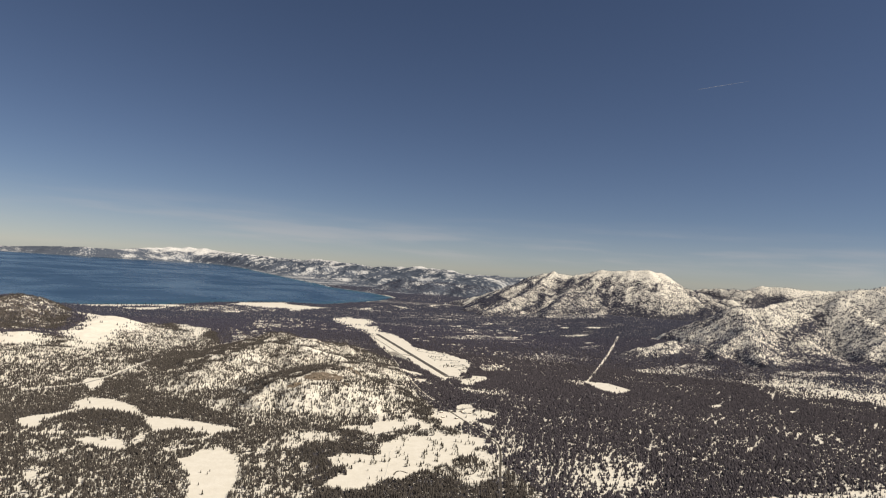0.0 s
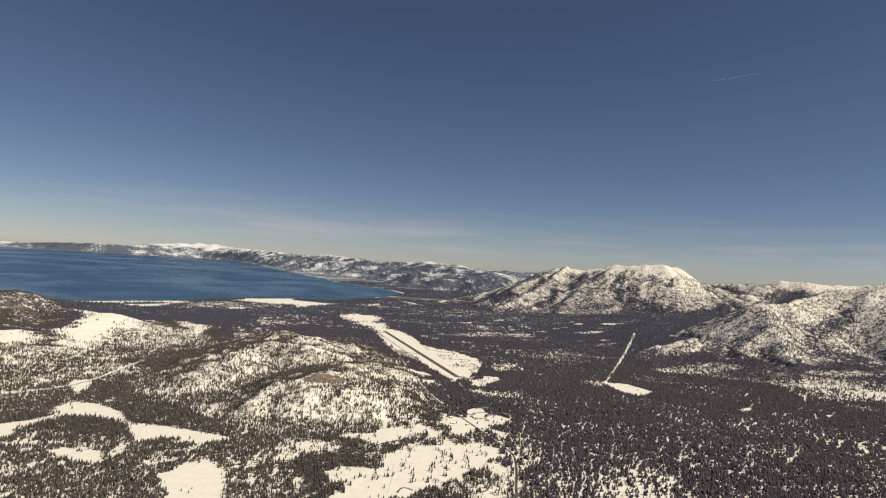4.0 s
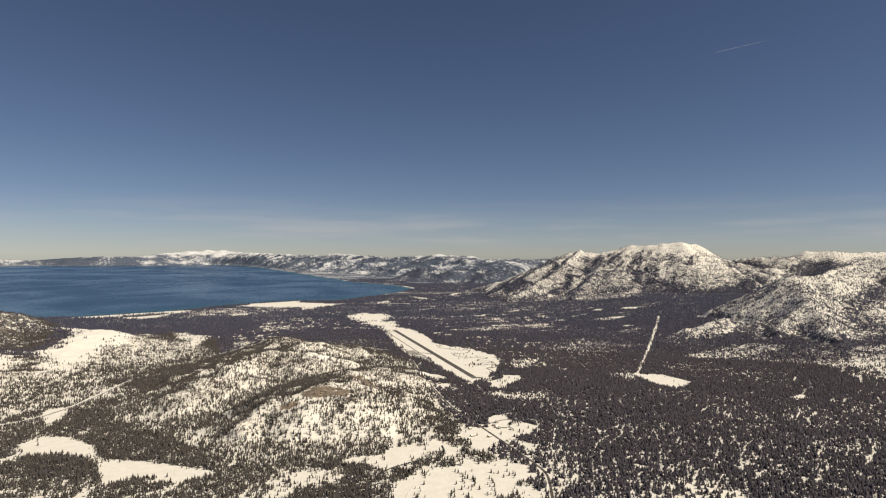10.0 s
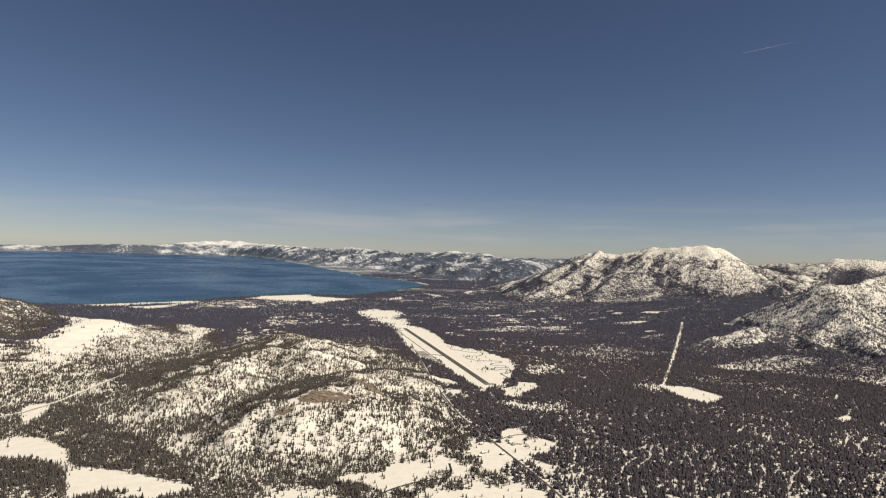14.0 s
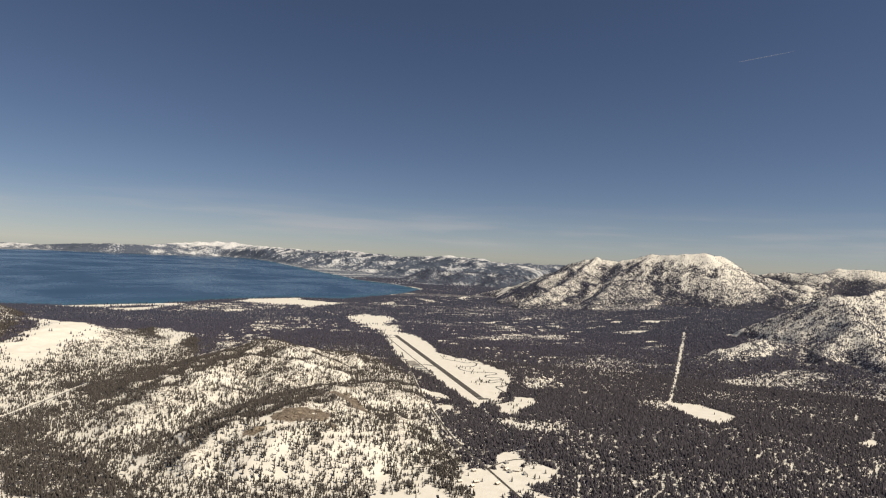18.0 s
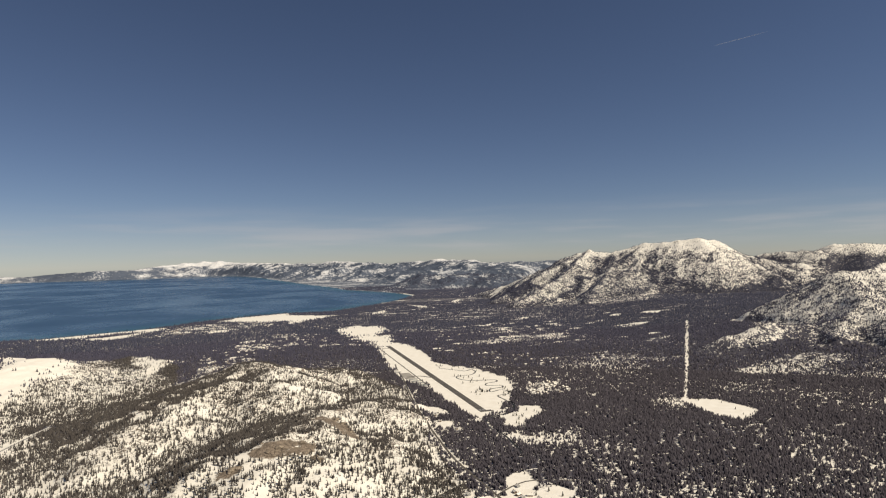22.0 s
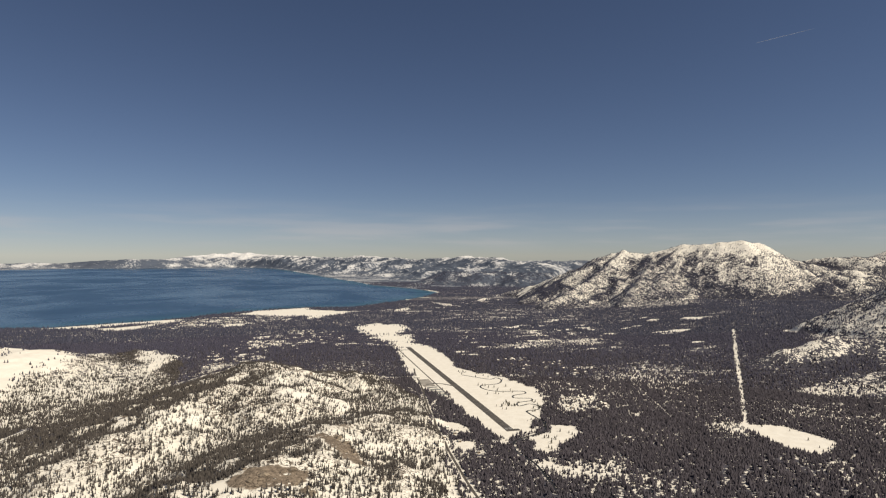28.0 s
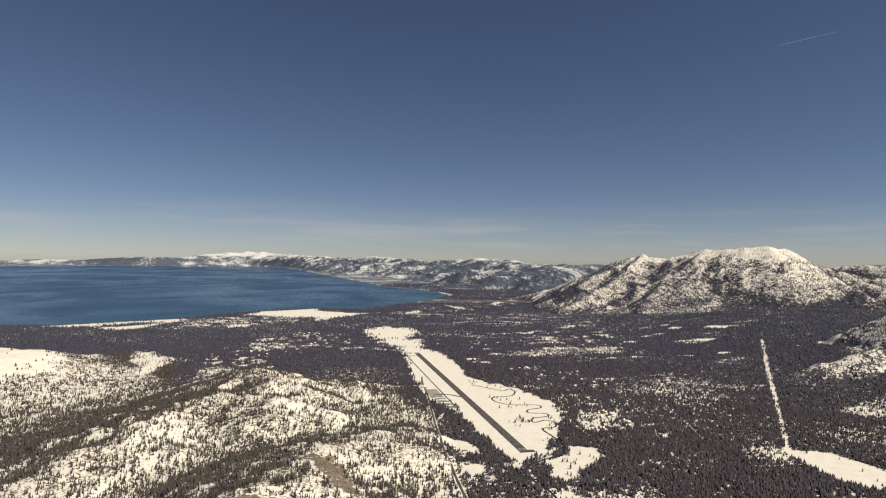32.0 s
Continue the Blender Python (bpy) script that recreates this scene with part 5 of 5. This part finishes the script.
def scatter(count, x0, x1, y0, y1, near, far, seed, thin=0.62, fan=True, hill=None, even=1.0):
    """Places for trees: thick where the woods are thick, none in the open."""
    g = np.random.default_rng(seed)
    x, y = g.uniform(x0, x1, count), g.uniform(y0, y1, count)
    d = np.hypot(x + 110, y + 330)
    # only the fan of land that the flight looks over
    side = (x + 130) * math.cos(0.26) - (y + 470) * math.sin(0.26)
    ahead = (x + 130) * math.sin(0.26) + (y + 470) * math.cos(0.26)
    ok = ((np.abs(side) < 0.76 * ahead + 6) | (not fan)) & (d > near) & (d < far)
    x, y = x[ok], y[ok]
    if hill is not None:
        on = np.maximum.reduce([inside(x, y, ring) for ring in (HILL_WOODS, HILL_SIDE, WEST_WOODS, PEAK_WOODS)]) + 5.0 * fbm(x, y, 20.0, 2, 139) > 0
        x, y = x[on == hill], y[on == hill]
    w, bay = on_grid(WOODS, x, y), on_grid(BAY, x, y)
    clump = even * (0.32 * fbm(x, y, 7.0, 3, seed + 1) + 0.6 * fbm(x, y, 2.6, 2, seed + 2))
    gaps = smooth(ridged((x - 0.25 * y + 3.0 * fbm(x, y, 14.0, 2, 135)) * 1.0, y * 0.14, 4.2, 2, 131), 0.50, 0.68) * smooth(fbm(x, y, 26.0, 2, 133), -0.3, 0.35) * even
    gaps = gaps * (1 - smooth(w, 0.92, 0.96))
    d = np.hypot(x + 110, y + 330)
    gaps = np.maximum(gaps, (1 - smooth(w, 0.955, 0.975)) * even * smooth(fbm(x - 0.25 * y, y * 0.34, 1.9, 2, 137), 0.32, 0.44) * smooth(fbm(x, y, 22.0, 3, 138), -0.1, 0.2) * (1 - smooth(d, 380.0, 470.0)))
    keep = (g.uniform(0, 1, len(x)) > gaps) & (g.uniform(0, 1, len(x)) < np.clip(w ** 1.6 + clump * 0.9 * (1.1 - w), 0, 1) * np.clip(thin + 0.42 * smooth(w, 0.62, 0.92) + 1.2 * even * fbm(x, y, 3.4, 2, seed + 3), 0.04, 1.0))
    c = on_grid(CLEAR, x, y)
    soft = 0.25 + 0.55 * smooth(chain(x, y, STRIP)[0], 2.0, 5.0) + 4.5 * smooth(y - x, 200.0, 300.0)          # on the open slopes of the hills the woods thin out slowly
    keep &= (c + soft * np.abs(g.normal(0.0, 1.0, len(x))) * g.choice((-1.0, 0.35), len(x)) < 0.0) & (bay < -2) & (on_grid(SHARES[3:].max(0), x, y) < 34.0)
    # thin winding openings that run away from the flight
    u, v = np.arctan2(x + 110, y + 330) * 260.0, np.hypot(x + 110, y + 330)
    way = np.abs(np.sin(math.pi * (u + 3.4 * fbm(x, y, 13.0, 3, 161) + 9.0 * fbm(x, y, 40.0, 2, 162)) / 5.6)) * 5.6 / math.pi          # how far from the middle of the nearest one
    broken = (fbm(u, v * 0.16, 4.5, 2, 165) > 0.02) & (fbm(x, y, 32.0, 3, 167) > -0.06)
    keep &= ~((way < 0.62) & broken & (x > -46) & (y < -75 + 0.2 * x))
    keep &= ~(OPEN[np.clip((y + 255) * 2, 0, 819).astype(int), np.clip((x + 52) * 2, 0, 799).astype(int)])
    for line, gap in ((HIGHWAY, 1.05), (SIDE_ROAD, 0.8), (SIDE_WEST, 0.6), (WEST_ROAD[:7], 1.9), (WOOD_TRACK, 0.5), *((lane, 0.28) for lane in LANES)):
        keep &= chain(x, y, [(a, b, 0) for a, b in line])[0] > gap
    keep &= chain(x, y, [(a, b, 0) for a, b in RIVER_NORTH])[0] > 0.9
    keep &= ~(YARDS[np.clip((y + 200) * 2, 0, 1799).astype(int), np.clip((x + 400) * 2, 0, 1399).astype(int)])
    keep &= ROCK[np.clip(np.searchsorted(GY, y), 0, len(GY) - 1), np.clip(np.searchsorted(GX, x), 0, len(GX) - 1)] < 0.45
    return x[keep], y[keep], g


def forest(x, y, g, name, label, mean, slim, broad, mat):
    """Nearer trees in two tiers, the rest in one."""
    high = g.gamma(9.0, mean / 9.0, len(x)).clip(0.45, 2.4)
    wide = high * g.uniform(slim, broad, len(x))
    close = np.hypot(x + 100, y + 270) < 215
    for some, tiers in ((close, 2), (~close, 1)):
        tagged(cones(name, x[some], y[some], high[some], wide[some] * (1.0 if tiers == 2 else 0.92), mat, tiers), label, "forest", kind="stuff")


x, y, g = scatter(440000, -430, -42, -248, 130, 0, 470, 5, hill=False)
forest(x, y, g, "conifer_forest", "dense brownish pine forest on snow", 1.2, 0.17, 0.27, HILL_NEEDLES)
x, y, g = scatter(400000, -42, 330, -248, 130, 0, 470, 7, hill=False, even=0.45)
forest(x, y, g, "conifer_forest", "dense dark green pine forest on snow", 1.12, 0.30, 0.44, NEEDLES)
x, y, g = scatter(460000, -400, -20, -140, 310, 0, 720, 25, hill=True, even=0.75)
forest(x, y, g, "hill_forest", "scattered brownish pines on a snowy hillside", 1.4, 0.15, 0.23, HILL_NEEDLES)
x, y, g = scatter(60000, -330, 120, -520, -248, 0, 470, 15, 0.62, False)
high = g.gamma(7.0, 0.20, len(x)).clip(0.55, 3.0)
tagged(cones("conifer_forest", x, y, high, high * g.uniform(0.18, 0.28, len(x)), NEEDLES, 1), "dark pine woods on snow below the flight", "forest", kind="stuff")
x, y, g = scatter(420000, -470, 560, -160, 400, 470, 700, 6, 0.85, hill=False)
high = g.gamma(9.0, 0.16, len(x)).clip(0.7, 2.6)
edge = np.hypot(x + 110, y + 330) + g.uniform(-110, 110, len(x)) < 540
for some, mat in ((edge, NEEDLES), (~edge, MID_HAZE_NEEDLES)):
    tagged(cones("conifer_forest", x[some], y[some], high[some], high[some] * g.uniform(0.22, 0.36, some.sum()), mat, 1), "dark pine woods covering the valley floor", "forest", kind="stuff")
x, y, g = scatter(260000, -560, 640, 0, 800, 700, 1250, 8, 1.0)
high = g.gamma(9.0, 0.19, len(x)).clip(0.8, 3.2)
tagged(cones("distant_forest", x, y, high, high * g.uniform(0.24, 0.38, len(x)), FAR_HAZE_NEEDLES, 1), "distant dark pine woods across the valley", "forest", kind="stuff")
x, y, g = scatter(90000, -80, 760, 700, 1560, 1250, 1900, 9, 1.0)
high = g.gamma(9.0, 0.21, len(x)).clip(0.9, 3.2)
tagged(cones("distant_forest", x, y, high, high * g.uniform(0.4, 0.7, len(x)), FAR_HAZE_NEEDLES, 1), "distant dark woods behind the head of the lake", "forest", kind="stuff")

# trees on the slopes of the mountains that face the flight
def slope_trees(count, x0, x1, y0, y1, which, seed):
    g = np.random.default_rng(seed)
    x, y = g.uniform(x0, x1, count), g.uniform(y0, y1, count)
    step_x = (at_ground(x + 3, y) - at_ground(x - 3, y)) / 6
    step_y = (at_ground(x, y + 3) - at_ground(x, y - 3)) / 6
    dx, dy, dz = -110 - x, -330 - y, 80.0 - at_ground(x, y)
    seen = (-step_x * dx - step_y * dy + dz) / np.hypot(dx, dy) > -0.04
    w = on_grid(WOODS, x, y)
    clump = 0.30 * fbm(x, y, 16.0, 3, seed + 1) + 0.35 * fbm(x, y, 5.0, 2, seed + 2)
    keep = seen & (on_grid(SHARES[which], x, y) > 2.0) & (g.uniform(0, 1, count) < np.clip((0.26 if which == 4 else 0.27) + 1.0 * (w - 0.5) + 0.5 * clump, 0.06, 0.8))
    return x[keep], y[keep], g


for which, count, bounds, wide in ((4, 230000, (270, 720, 400, 780), 0.28), (3, 480000, (300, 1000, -110, 560), 0.17)):
    x, y, g = slope_trees(count, *bounds, which, 60 + which)
    high = g.gamma(8.0, 0.19, len(x)).clip(0.7, 2.8)
    tagged(cones("mountain_forest", x, y, high, high * g.uniform(0.7, 1.2, len(x)) * wide, FAR_HAZE_NEEDLES, 1), "scattered dark firs on a steep snowy mountainside", "forest", kind="stuff")


# ---- granite blocks on the hill ----
def boulder(seed, size):
    r = random.Random(seed)
    bm = bmesh.new()
    bmesh.ops.create_icosphere(bm, subdivisions=2, radius=size)
    for v in bm.verts:
        k = 1.0 + 0.35 * noise.noise(v.co * (1.4 / size) + Vector((seed, 0, 0)))
        v.co = Vector((v.co.x * k * 1.3, v.co.y * k, max(v.co.z * k * 0.75, -size * 0.3)))
    return tagged(part("granite_boulder", bm, GRANITE), "weathered brown granite boulder on a snowy hill", "boulder", "boulders on the hill")


rocks = [boulder(k, z) for k, z in enumerate((0.9, 0.6, 1.3))]
g = random.Random(9)
for k in range(26):
    cx, cy, rr = g.choice(((-102, -71, 12), (-80, -38, 6), (-121, -80, 5), (-77, -27, 5)))
    px, py = cx + g.uniform(-rr, rr), cy + g.uniform(-0.6, 0.6) * rr
    m = pose(px, py, float(at_ground(px, py)), 0, 0, g.uniform(0, 360))
    if k < 3:
        rocks[k].matrix_basis = m
    else:
        copy_thing(rocks[k % 3], m)

# ---- a jet's trail, high in the sky ----
def contrail(head, tail):
    head, tail = Vector(head), Vector(tail)
    m, n, l, b = material("ice_cloud", 1.0)
    b.inputs["Base Color"].default_value = (0.8, 0.8, 0.8, 1)
    co = n.new("ShaderNodeTexCoord").outputs["Generated"]
    f = noise_node(n, l, 9.0, 3.0, 0.6, co)
    l.new(calc(n, l, 'MULTIPLY', step(n, l, f, 0.25, 0.7), 0.4), b.inputs["Alpha"])
    bm = bmesh.new()
    d = tail - head
    q = d.to_track_quat('Z', 'Y').to_matrix().to_4x4()
    rows = []
    for k in range(25):
        t = k / 24
        c = head + d * t
        r = 0.5 + 2.0 * t ** 0.6 * (1 - t) ** 0.3
        rows.append([bm.verts.new(c + q @ Vector((r * math.cos(math.tau * i / 8), r * math.sin(math.tau * i / 8), 0))) for i in range(8)])
    for a, c in zip(rows, rows[1:]):
        for i in range(8):
            bm.faces.new((a[i], a[(i + 1) % 8], c[(i + 1) % 8], c[i]))
    return tagged(part("contrail", bm, m), "thin white vapour trail of a jet in clear sky", "contrail")


contrail((3045.0, 2843.0, 1502.0), (2697.0, 2934.0, 1413.0))
